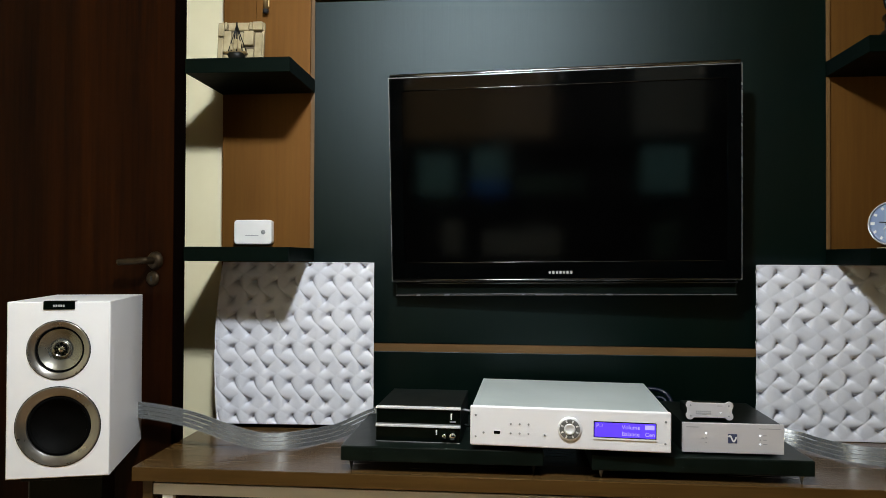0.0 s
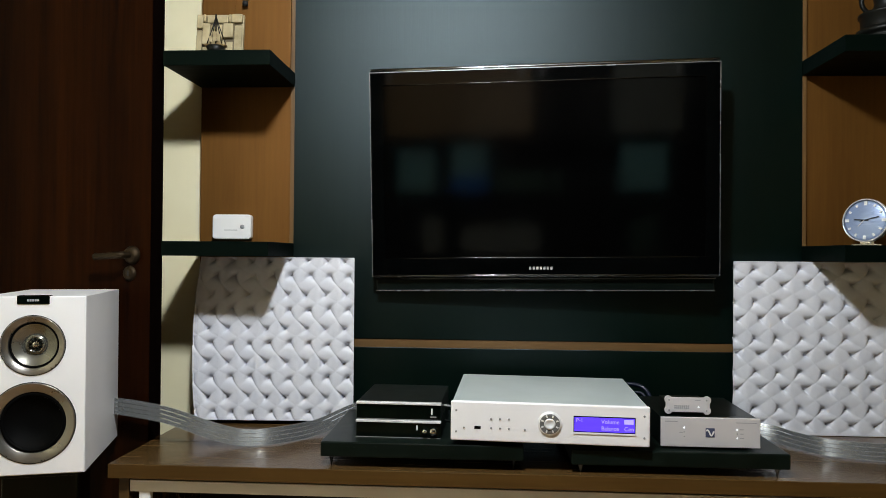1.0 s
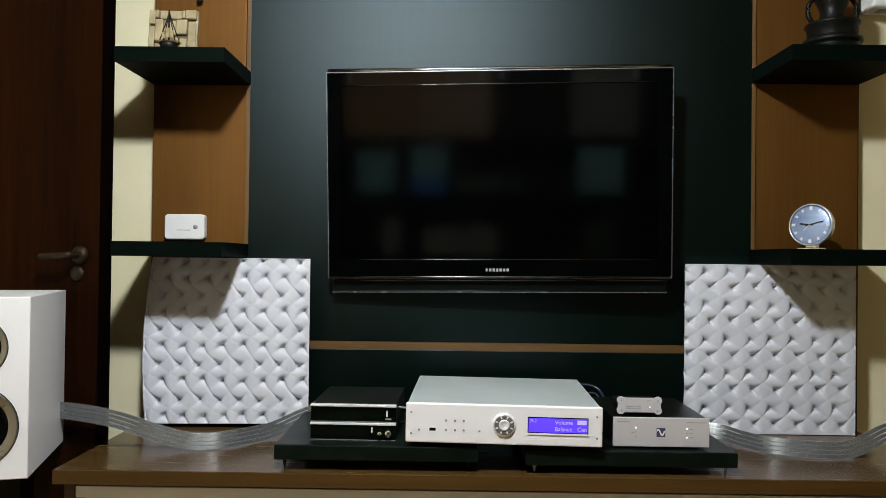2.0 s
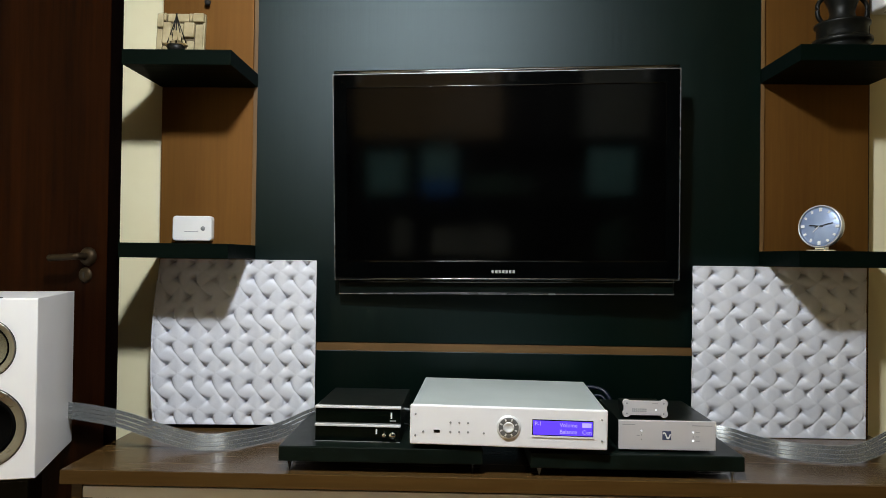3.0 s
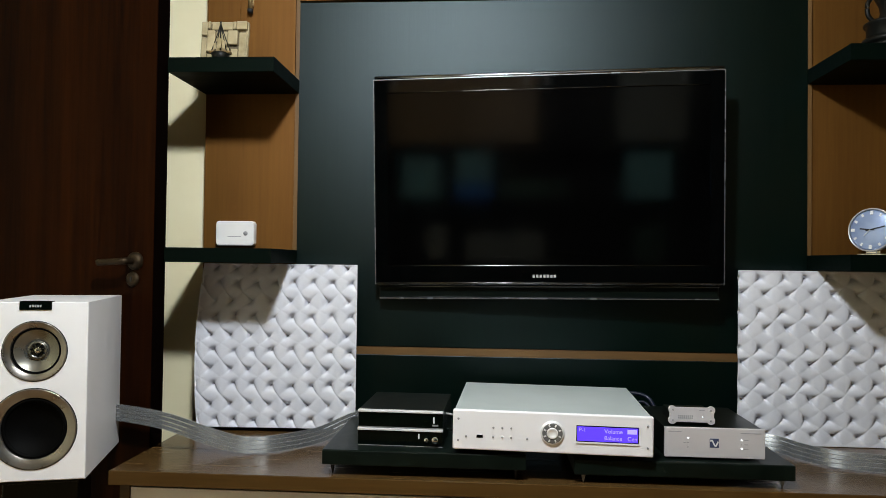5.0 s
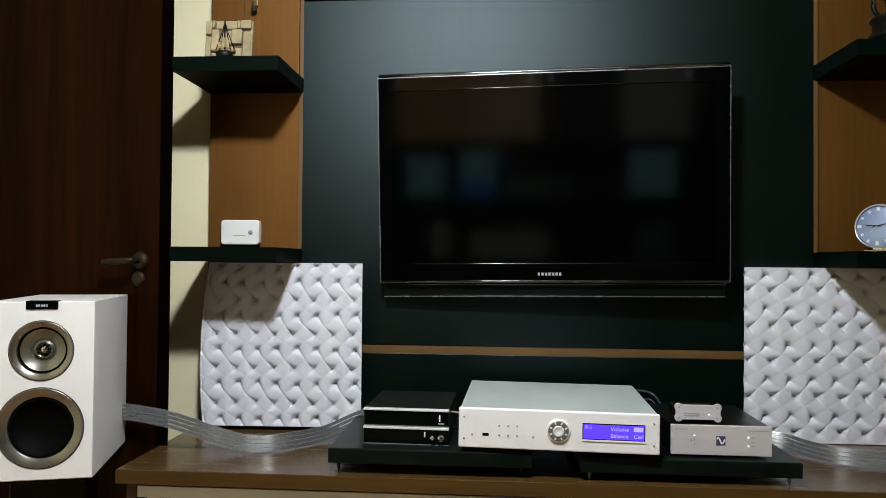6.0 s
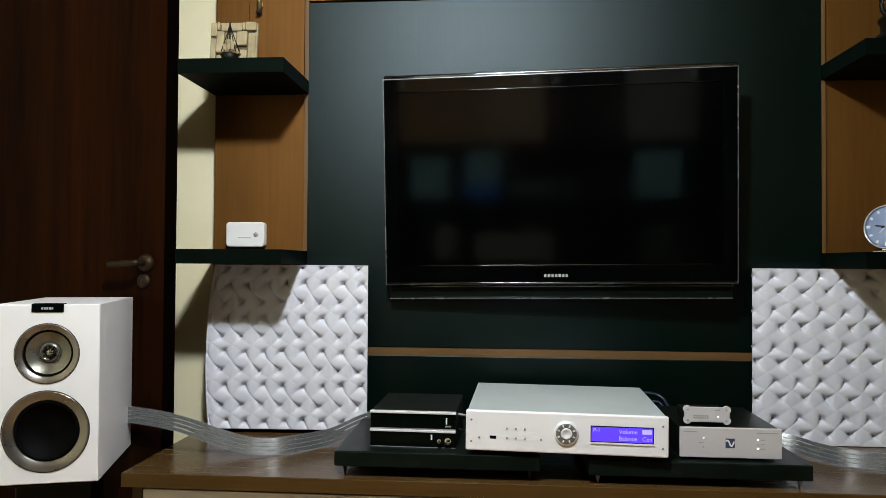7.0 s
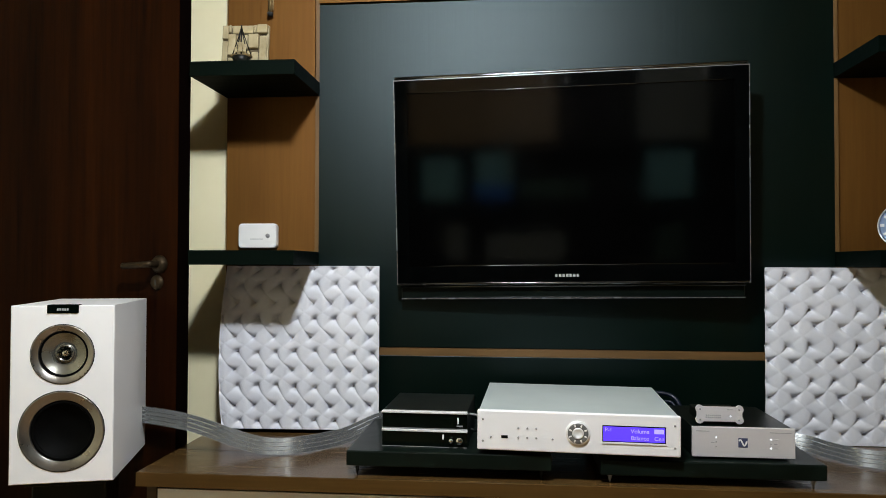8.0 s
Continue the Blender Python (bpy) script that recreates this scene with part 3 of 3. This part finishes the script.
# ---------------------------------------------------------------- amplifier
def amplifier():
    w, h, d = 0.434, 0.0875, 0.375
    a = thing("amplifier", pose(-0.034, -0.467, 0.6585, 0, 0.4, -2.0), "silver integrated amplifier with round control and lit blue display", "amplifier")
    part("case", box(-w / 2 + 0.003, w / 2 - 0.003, 0.008, d, 0.012, h + 0.008, 0.001), SILVERTOP, a, "grey-green painted metal lid")
    fp = part("faceplate", box(-w / 2, w / 2, -0.004, 0.008, 0.010, h + 0.010, 0.0035, 3), SILVER, a, "brushed silver front plate")
    for x in (-0.18, 0.18):
        for y in (0.05, 0.30):
            part("foot", lathe([(0, 0), (0.016, 0), (0.018, 0.004), (0.018, 0.012), (0, 0.012)], 20), RUBBER, a, "", True, pose(x, y, 0))
    for x in (-w / 2 + 0.0125, w / 2 - 0.0125):
        for z in (0.030, 0.077):
            part("screw", lathe([(0, 0.0016), (0.0016, 0.0016), (0.0022, 0.001), (0.0024, 0)], 12, "y"), SCREWGREY, fp, "", True, pose(x, -0.0041, z))
    for i in range(3):
        for z in (0.040, 0.0605):
            part("button", lathe([(0, 0.0022), (0.0018, 0.0022), (0.0023, 0.0012), (0.0023, 0)], 12, "y"), SCREWGREY, fp, "", True, pose(-0.127 + 0.0195 * i, -0.0041, z))
    for x in (-0.187, -0.053):
        part("button", lathe([(0, 0.0022), (0.0018, 0.0022), (0.0023, 0.0012), (0.0023, 0)], 12, "y"), SCREWGREY, fp, "", True, pose(x, -0.0041, 0.039))
    part("usb_socket", box(-0.164, -0.150, -0.0046, -0.003, 0.037, 0.0435), RUBBER, fp, "black socket opening")
    k = part("control_ring", lathe([(0, 0.003), (0.0135, 0.003), (0.0155, 0.0055), (0.0232, 0.0055), (0.0255, 0.003), (0.0262, 0)], 44, "y"), STRIPMETAL, fp, "polished round control pad", True, pose(0.001, -0.0041, 0.0545))
    part("center_button", lathe([(0, 0.0048), (0.006, 0.0056), (0.0095, 0.0082), (0.0112, 0.0082), (0.0122, 0.0056)], 32, "y"), STRIPMETAL, k, "", True)
    part("pad_groove", lathe([(0.0125, 0.0056), (0.0135, 0.0062), (0.0212, 0.0062), (0.0220, 0.0056)], 44, "y"), PADGREY, k, "dark ring between the buttons", True)
    for i in range(8):
        an = 2 * math.pi * (i + 0.5) / 8
        part("pad_button", box(-0.0017, 0.0017, -0.0076, -0.0056, 0.0145, 0.0205, 0.0007), STRIPMETAL, k, "", False, pose(0, 0, 0, 0, math.degrees(an), 0))
    f = part("display_frame", box(0.0525, 0.1855, -0.0056, -0.003, 0.0385, 0.0735, 0.0008), BLACKGLOSS, fp, "dark display surround")
    part("display", box(0.0545, 0.1835, -0.0062, -0.0055, 0.0405, 0.0715), LCD, fp, "glowing violet-blue display")
    part("lower_lip", box(0.0525, 0.1865, -0.0064, -0.003, 0.0350, 0.0383), WHITEPL, fp)
    for text, x, z, sz in (("P-1", 0.058, 0.0610, 0.0115), ("Volume", 0.112, 0.0590, 0.0125), ("Balance", 0.112, 0.0445, 0.0125), ("Cen", 0.161, 0.0445, 0.0125)):
        letters("display_text", text, sz, pose(x, -0.0066, z) @ FRONT, LCDTEXT, fp)
    part("value_bar", box(0.161, 0.181, -0.0067, -0.0063, 0.0590, 0.0685), LCDTEXT, fp)


amplifier()


# ---------------------------------------------------------------- stacked black boxes
def slim_box(x0, y0, z0, upper):
    w, h, d = 0.196, 0.0405, 0.23
    b = thing("slim_audio_box", pose(x0, y0, z0, 0, 0, -1.5), "slim glossy black audio box with silver top edge", "audio box", "stacked black boxes")
    part("case", box(0, w, 0.004, d, 0.0, h - 0.001, 0.001), BLACKSATIN, b)
    part("front_panel", box(0, w, 0.0, 0.0038, 0.0015, h - 0.007, 0.0008), BLACKGLOSS, b)
    part("top_strip", box(-0.001, w + 0.001, -0.004, 0.010, h - 0.0056, h - 0.0005, 0.0012), STRIPMETAL, b, "bright silver edge strip")
    part("base_strip", box(0, w, -0.001, 0.0036, 0.0, 0.0013), SCREWGREY, b)
    part("switch", box(w - 0.022 - (0.034 if not upper else 0), w - 0.0185 - (0.034 if not upper else 0), -0.004, -0.0003, 0.013 + (0.0 if upper else 0.006), 0.027 + (0.0 if upper else 0.003), 0.0005), SILVER, b, "small silver toggle")
    if not upper:
        for x, r in ((w - 0.036, 0.0052), (w - 0.0165, 0.0078)):
            part("knob", lathe([(0, 0.012), (r * 0.8, 0.012), (r, 0.0105), (r, 0.0), (0, 0.0)], 28, "y"), CHROME, b, "round polished knob", True, pose(x, -0.0002, 0.0175))
    else:
        part("toggle_plate", box(w - 0.024, w - 0.010, -0.0012, -0.0004, 0.006, 0.0095), SCREWGREY, b)


slim_box(-0.472, -0.408, 0.6590, False)
slim_box(-0.472, -0.406, 0.7002, True)


# ---------------------------------------------------------------- converter and mini box
def converter():
    w, h, d = 0.216, 0.064, 0.25
    c = thing("converter_box", pose(0.217, -0.43, 0.6540, 0, 0, -0.3), "silver-fronted audio converter with dark square emblem", "audio box")
    part("case", box(0.002, w - 0.002, 0.006, d, 0.006, h + 0.004, 0.001), BLACKSATIN, c, "black metal cover")
    f = part("front_panel", box(0, w, -0.002, 0.006, 0.005, h + 0.006, 0.0012), SILVERGREY, c, "silver front panel")
    for x in (0.03, w - 0.03):
        for y in (0.03, d - 0.03):
            part("foot", lathe([(0, 0), (0.010, 0), (0.010, 0.0062), (0, 0.0062)], 16), RUBBER, c, "", True, pose(x, y, 0))
    e = part("emblem", box(0.0970, 0.1165, -0.0028, -0.0019, 0.0275, 0.0475), NAVY, f, "navy square emblem with pale wave")
    pts = [Vector((0.0985 + 0.0165 * i / 24, -0.0031, 0.0375 + 0.0062 * math.sin(2 * math.pi * (i / 24) + 0.6))) for i in range(25)]
    part("wave", ribbon(pts, -0.0016, 0.0016, 0.0006), LOGOWHITE, e)
    for x, z in ((0.0505, 0.0475), (0.1655, 0.0455), (0.1655, 0.0265)):
        part("indicator", lathe([(0, 0.0014), (0.0014, 0.0011), (0.0018, 0)], 16, "y"), LED, f, "lit white indicator", True, pose(x, -0.0021, z))
    for x, z in ((0.0505, 0.038), (0.0505, 0.028), (0.1655, 0.036)):
        part("indicator", lathe([(0, 0.0008), (0.0013, 0.0006), (0.0015, 0)], 12, "y"), SCREWGREY, f, "", True, pose(x, -0.0021, z))
    for x0, x1, z in ((0.008, 0.036, 0.061), (0.163, 0.208, 0.0605), (0.171, 0.180, 0.0455), (0.171, 0.180, 0.0265), (0.171, 0.179, 0.036), (0.040, 0.047, 0.037)):
        part("print_bar", box(x0, x1, -0.0024, -0.0019, z - 0.0009, z + 0.0009), GREYMARK, f)


converter()


def mini_box():
    w, h, d = 0.104, 0.0375, 0.085
    b = thing("mini_audio_box", pose(0.231, -0.402, 0.7245, 0, 0, -0.8), "small silver metal box with rounded corner posts", "audio box")
    part("body", box(0.006, w - 0.006, 0.0045, d, 0.0045, h - 0.010, 0.002), BLACKSATIN, b, "black metal sleeve")
    f = part("front_plate", box(0.003, w - 0.003, -0.001, 0.0025, 0.005, h + 0.001, 0.001), SILVERGREY, b, "silver plate with unreadable print")
    for x in (0.0095, w - 0.0095):
        for z in (0.0092, h - 0.0050):
            part("corner_post", lathe([(0, 0.00125), (0.0086, 0.00125), (0.0090, 0.0007), (0.0090, -0.004), (0, -0.004)], 24, "y"), SILVERGREY, b, "", False, pose(x, 0, z))
            part("screw", lathe([(0, 0.0008), (0.0018, 0.0006), (0.0020, 0)], 12, "y"), SCREWGREY, b, "", True, pose(x + (0.001 if x < 0.05 else -0.001), -0.0014, z))
    for r in range(2):
        for k in range(8):
            part("print_bar", box(0.022 + k * 0.0042, 0.0252 + k * 0.0042, -0.0016, -0.0009, 0.013 + r * 0.0045, 0.0163 + r * 0.0045), GREYMARK, f)
    part("indicator", lathe([(0, 0.0014), (0.0012, 0.0011), (0.0016, 0)], 14, "y"), LED, f, "lit white indicator", True, pose(0.0755, -0.0011, 0.0175))
    part("print_bar", box(0.068, 0.080, -0.0016, -0.0009, 0.0315, 0.033), GREYMARK, f)


mini_box()


# ---------------------------------------------------------------- cables
def flat_cable(ctrl, label):
    t = thing("speaker_cable", pose(0, 0, 0), label, "cable", "flat speaker cables")
    pts = curve_points(ctrl, 14)
    ups = [(0, 0.5 * max(0.0, min(1.0, (0.69 - p.z) / 0.05)), 1) for p in pts]
    part("jacket", ribbon(pts, -0.0215, 0.0215, 0.0022, ups), CLEAR, t, "clear plastic jacket")
    for k in range(4):
        z = -0.0153 + k * 0.0102
        part("conductor", ribbon(pts, z - 0.0044, z + 0.0044, 0.0009, ups), CONDUCTOR, t, "flat silver conductor")


CZ = TOPZ + 0.0225
flat_cable([(-1.21, -0.264, 0.690), (-1.127, -0.264, 0.687), (-0.98, -0.300, 0.676), (-0.849, -0.302, 0.637), (-0.773, -0.300, CZ), (-0.700, -0.272, CZ), (-0.620, -0.185, CZ + 0.001), (-0.537, -0.120, 0.652),
            (-0.46, -0.085, 0.672)], "flat clear ribbon speaker cable with silver conductors curving over the sideboard")
flat_cable([(0.42, -0.10, 0.645), (0.554, -0.150, 0.630), (0.600, -0.200, 0.6235), (0.651, -0.262, CZ), (0.75, -0.298, CZ), (0.815, -0.294, CZ), (0.872, -0.276, 0.634), (0.936, -0.264, 0.661), (1.02, -0.264, 0.680), (1.16, -0.275, 0.69)],
           "flat clear ribbon speaker cable lying before the foam panel")


def cable(ctrl, r, material, label):
    c = tagged(part("cable", tube(curve_points(ctrl, 10), r, 8), material, None, "", True), label, "cable")


cable([(0.160, -0.12, 0.722), (0.185, -0.10, 0.735), (0.220, -0.10, 0.738), (0.250, -0.11, 0.728), (0.262, -0.14, 0.70), (0.258, -0.16, 0.67)], 0.0055, CABLEBLUE, "dark blue interconnect cable behind the amplifier")
cable([(0.165, -0.14, 0.700), (0.20, -0.13, 0.715), (0.235, -0.14, 0.722), (0.25, -0.17, 0.69), (0.25, -0.18, 0.665)], 0.004, CABLEBLUE, "thin dark cable behind the amplifier")
cable([(-0.277, -0.33, 0.720), (-0.262, -0.335, 0.719), (-0.247, -0.34, 0.718), (-0.236, -0.33, 0.712)], 0.003, SCREWGREY, "short grey lead between stacked box and amplifier")
cable([(-0.277, -0.31, 0.682), (-0.262, -0.31, 0.676), (-0.240, -0.30, 0.672)], 0.003, BLACKSATIN, "short black lead between stacked box and amplifier")


# ---------------------------------------------------------------- things on the shelves
def alarm_plate():
    t = thing("control_plate", pose(-0.914, 0.008, 1.1585), "white rounded plastic control plate on the wooden niche", "wall plate")
    bm = box(-0.057, 0.057, -0.022, 0.0, -0.036, 0.036, 0.0)
    ups = [e for e in bm.edges if abs(e.verts[0].co.y - e.verts[1].co.y) > 0.01]
    bmesh.ops.bevel(bm, geom=ups, offset=0.010, segments=5, profile=0.5, affect="EDGES")
    fr = [e for e in bm.edges if e.verts[0].co.y < -0.02 and e.verts[1].co.y < -0.02]
    bmesh.ops.bevel(bm, geom=fr, offset=0.004, segments=3, profile=0.5, affect="EDGES")
    c = part("cover", bm, WHITEPL, t)
    part("slot", box(-0.021, 0.018, -0.0226, -0.0215, -0.0105, -0.0085), GREYMARK, t, "thin dark slot")
    part("lens", lathe([(0, 0.003), (0.0035, 0.003), (0.0062, 0.0015), (0.0066, 0)], 20, "y"), SCREWGREY, t, "small round grey button", True, pose(0.032, -0.0222, 0.0))


alarm_plate()


def plaster_tile():
    z0 = 1.608
    t = thing("plaster_tile", pose(-0.906, -0.150, z0, -8, 0, 2), "cream plaster relief tile with woven blocks leaning on the shelf", "ornament")
    w, h, hs = 0.065, 0.130, 0.130 / 0.110
    part("slab", box(-w, w, 0.0, 0.012, 0.001, h, 0.002), IVORY, t)
    # shade between the blocks is painted in with a darker ivory
    part("ground", box(-w + 0.006, w - 0.006, -0.0012, 0.0002, 0.006, h - 0.006), IVORYSHADE, t, "recessed ground with the shade between blocks painted in")
    blocks = [(-0.063, -0.047, 0.003, 0.070), (-0.063, -0.046, 0.074, 0.107), (-0.044, -0.038, 0.089, 0.108), (-0.035, 0.022, 0.088, 0.108), (0.024, 0.032, 0.089, 0.108), (0.034, 0.063, 0.087, 0.108), (0.041, 0.062, 0.015, 0.082),
              (0.041, 0.062, 0.003, 0.012), (-0.045, -0.024, 0.033, 0.085), (-0.045, -0.025, 0.003, 0.029), (-0.022, 0.009, 0.047, 0.083), (0.011, 0.039, 0.050, 0.085), (0.020, 0.039, 0.003, 0.042), (-0.022, 0.017, 0.003, 0.044)]
    for k, (x0, x1, za, zb) in enumerate(blocks):
        part("block", box(x0, x1, -0.006 - 0.003 * (k % 3), 0.0, za * hs, zb * hs, 0.0028, 2), IVORY, t)
    s = thing("ship_ornament", pose(-0.896, -0.195, z0), "small dark sailing ship ornament with pale sails on the shelf", "ornament")
    part("hull", lathe([(0, 0), (0.017, 0), (0.021, 0.010), (0.024, 0.022), (0.020, 0.024), (0, 0.022)], 24), BRONZE, s, "dark hull", True)
    part("deck", box(-0.029, 0.029, -0.010, 0.010, 0.020, 0.029, 0.004, 2), PULLBRASS, s, "brass deck")
    part("mast", tube([(0, 0, 0.028), (0, 0, 0.108)], 0.0022, 8), BRONZE, s, "", True)
    for x in (-0.024, -0.015, 0.016, 0.026):
        part("stay", tube([(x, 0, 0.030), (x * 0.35, 0, 0.075), (0, 0, 0.104)], 0.0014, 6), BRONZE, s, "", True)
    for x0, x1, za, zb in ((-0.008, 0.003, 0.036, 0.062), (0.005, 0.013, 0.036, 0.056), (-0.018, -0.010, 0.034, 0.050)):
        part("sail", box(x0, x1, -0.004, -0.002, za, zb, 0.0008), IVORY, s)


plaster_tile()


def pull_knob():
    k = thing("hanging_pull", pose(-0.878, -0.006, 1.812), "small bronze pull on the wooden niche panel", "pull")
    part("stem", tube([(0, -0.012, 0.0), (0, -0.012, 0.055)], 0.0065, 12), PULLBRASS, k, "", True)
    part("tip", lathe([(0, -0.012), (0.007, -0.011), (0.0085, -0.006), (0.0085, 0.0), (0, 0.001)], 16), BLACKMATTE, k, "", True, pose(0, -0.012, 0))
    part("back_plate", box(-0.007, 0.007, -0.006, 0.0015, 0.01, 0.07, 0.001), PULLBRASS, k)


pull_knob()


def clock():
    c = thing("table_clock", pose(0.815, -0.12, 1.113, 0, 0, -50), "round blue-faced silver table clock with white hour marks", "clock")
    r, zc = 0.0575, 0.0665
    b = part("body", lathe([(0, -0.030), (0.045, -0.028), (0.054, -0.020), (r, -0.006), (r, 0.004), (0.0555, 0.0075), (0.0535, 0.006), (0.0535, 0.002)], 56, "y"), KNOBMETAL, c, "satin metal rim", True, pose(0, 0, zc, -5))
    f = part("dial", lathe([(0, 0.0078), (0.018, 0.0070), (0.034, 0.0050), (0.046, 0.0028), (0.0532, 0.0010), (0.0532, 0.0), (0, 0.0)], 56, "y"), BLUEDIAL, c, "blue metallic dial", True, pose(0, 0, zc, -5))
    for k in range(12):
        big = 0.0050 if k % 3 == 0 else 0.0038
        part("hour_mark", box(-big * 0.75, big * 0.75, -0.0050, -0.0015, 0.040, 0.040 + 2 * big, 0.0004), LOGOWHITE, f, "", False, pose(0, 0, 0, 0, 30 * k, 0))
    part("hand", box(-0.0012, 0.0012, -0.0086, -0.0078, -0.012, 0.036), BLACKMATTE, f, "", False, pose(0, 0, 0, 0, 76, 0))
    part("hand", box(-0.0014, 0.0014, -0.0096, -0.0088, -0.010, 0.026), BLACKMATTE, f, "", False, pose(0, 0, 0, 0, 276, 0))
    part("alarm_hand", box(-0.0008, 0.0008, -0.0106, -0.0098, 0.0, 0.022), LOGOWHITE, f, "", False, pose(0, 0, 0, 0, 222, 0))
    part("foot", box(-0.030, 0.030, -0.018, 0.022, 0.0, 0.005, 0.002), CHROME, c, "pale flat foot")
    part("neck", box(-0.014, 0.014, -0.004, 0.018, 0.0045, 0.014, 0.002), CHROME, c)


clock()


def urn():
    u = thing("dark_urn", pose(0.866, -0.125, 1.631), "dark glazed urn on a stepped round foot, two handles", "urn")
    part("foot", lathe([(0, 0), (0.062, 0), (0.064, 0.004), (0.064, 0.024), (0.060, 0.028), (0.070, 0.031), (0.074, 0.036), (0.073, 0.044), (0.064, 0.048)], 48), BRONZE, u, "", True)
    part("drum", lathe([(0.060, 0.0475), (0.0625, 0.054), (0.0625, 0.078), (0.068, 0.082), (0.068, 0.088), (0.050, 0.094), (0.036, 0.098)], 48), BRONZE, u, "", True)
    part("body", lathe([(0.036, 0.0975), (0.030, 0.115), (0.034, 0.135), (0.046, 0.160), (0.050, 0.185), (0.046, 0.205), (0.036, 0.215), (0, 0.216)], 48), BRONZE, u, "", True)
    for s in (-1, 1):
        part("handle", tube(curve_points([(s * 0.052, 0, 0.092), (s * 0.064, 0, 0.110), (s * 0.064, 0, 0.140), (s * 0.044, 0, 0.165)], 8), 0.006, 10), BRONZE, u, "", True)


urn()


def wall_box():
    b = thing("wall_unit", pose(1.03, WALLY, 1.802), "white plastic wall unit fixed high on the cream wall", "wall unit")
    part("cover", box(0.0, 0.42, -0.085, -0.001, 0.0, 0.20, 0.010, 3), WHITEPL, b)
    part("underside_strip", box(0.03, 0.39, -0.060, -0.030, -0.0012, 0.0008), GREYMARK, b, "grey strip on the underside")


wall_box()


# ---------------------------------------------------------------- bookcase opposite, mirrored in the dark screen
BOOKWOOD = wood("bookcase dark wood", (0.005, 0.003, 0.0015), (0.012, 0.007, 0.0035), "x", 0.5, 0.0, 70.0, 0.1, 0.1)
BOOKDOOR = wood("bookcase door wood", (0.26, 0.15, 0.05), (0.40, 0.25, 0.10), "z", 0.5)
TEAL = mottled("teal cardboard", (0.20, 0.46, 0.46), (0.28, 0.56, 0.55), 12.0, 0.6)
BLUE = mottled("blue cardboard", (0.02, 0.22, 0.85), (0.03, 0.28, 0.92), 12.0, 0.6)
GREYBOOK = mottled("pale book covers", (0.22, 0.23, 0.19), (0.32, 0.32, 0.27), 15.0, 0.6)
GREENBOOK = mottled("green book covers", (0.04, 0.09, 0.06), (0.08, 0.14, 0.09), 15.0, 0.6)


def bookcase():
    b = thing("bookcase", pose(0, -3.9, 0), "tall dark wooden bookcase with brown upper doors", "bookcase")
    part("back", box(-1.80, 1.95, 0.005, 0.02, 0.0, 2.27), BOOKWOOD, b)
    for x in (-1.79, -1.28, -0.06, 1.12, 1.93):
        part("upright", box(x - 0.012, x + 0.012, 0.021, 0.42, 0.0, 2.27), BOOKWOOD, b)
    for z in (0.05, 0.36, 0.71, 1.18, 1.59):
        part("board", box(-1.80, 1.95, 0.021, 0.40, z - 0.015, z + 0.015), BOOKWOOD, b)
    for x0, x1, material, pulls, label in ((-1.265, -0.725, BOOKDOOR, (-1.235,), "brown wooden upper door"), (-0.720, -0.180, BOOKDOOR, (-0.255,), "brown wooden upper door"),
                                           (-0.175, 0.375, BOOKWOOD, (-0.105,), "dark wooden upper door"), (0.400, 0.880, GREYBOOK, (0.845,), "pale grey upper door")):
        d = part("door", box(x0, x1, 0.421, 0.44, 1.612, 2.265, 0.002), material, b, label)
        for x in pulls:
            part("door_pull", box(x - 0.012, x + 0.012, 0.4405, 0.462, 2.015, 2.115, 0.003), WHITEPL, d, "pale vertical pull")


bookcase()


def storage_box(x0, x1, z0, z1, material, label):
    b = thing("storage_box", pose(x0, -3.60, z0), label, "box", "boxes in the bookcase")
    part("carton", box(0, x1 - x0, -0.2, 0.08, 0.0, z1 - z0 - 0.03, 0.003), material, b)
    part("lid", box(-0.004, x1 - x0 + 0.004, -0.204, 0.084, z1 - z0 - 0.0295, z1 - z0, 0.003), material, b)


storage_box(-1.19, -0.92, 1.197, 1.501, TEAL, "pale teal storage box on the bookcase board")
storage_box(-0.77, -0.52, 1.197, 1.299, BLUE, "blue storage box under a teal one")
storage_box(-0.77, -0.52, 1.300, 1.541, TEAL, "pale teal box stacked on a blue one")
storage_box(0.47, 0.79, 1.197, 1.531, TEAL, "large pale teal storage box on the bookcase board")


def book_row(x0, x1, z, height, material, label):
    r = random.Random(int(x0 * 100))
    x = x0
    while x < x1:
        w = r.uniform(0.018, 0.042)
        h = height * r.uniform(0.8, 1.05)
        k = thing("book", pose(x, -3.58, z), label, "book", "books in the bookcase")
        part("cover", box(0, w - 0.0015, -0.12, 0.05, 0.0, h, 0.0015), material, k)
        x += w


book_row(-0.45, 0.02, 1.197, 0.15, GREENBOOK, "green-backed book standing in the bookcase")
book_row(-1.01, -0.88, 0.727, 0.27, GREYBOOK, "pale-backed book standing in the bookcase")
book_row(-0.70, -0.12, 0.727, 0.22, GREYBOOK, "pale-backed book standing in the bookcase")
book_row(0.54, 0.74, 0.727, 0.28, GREENBOOK, "green-backed book standing in the bookcase")
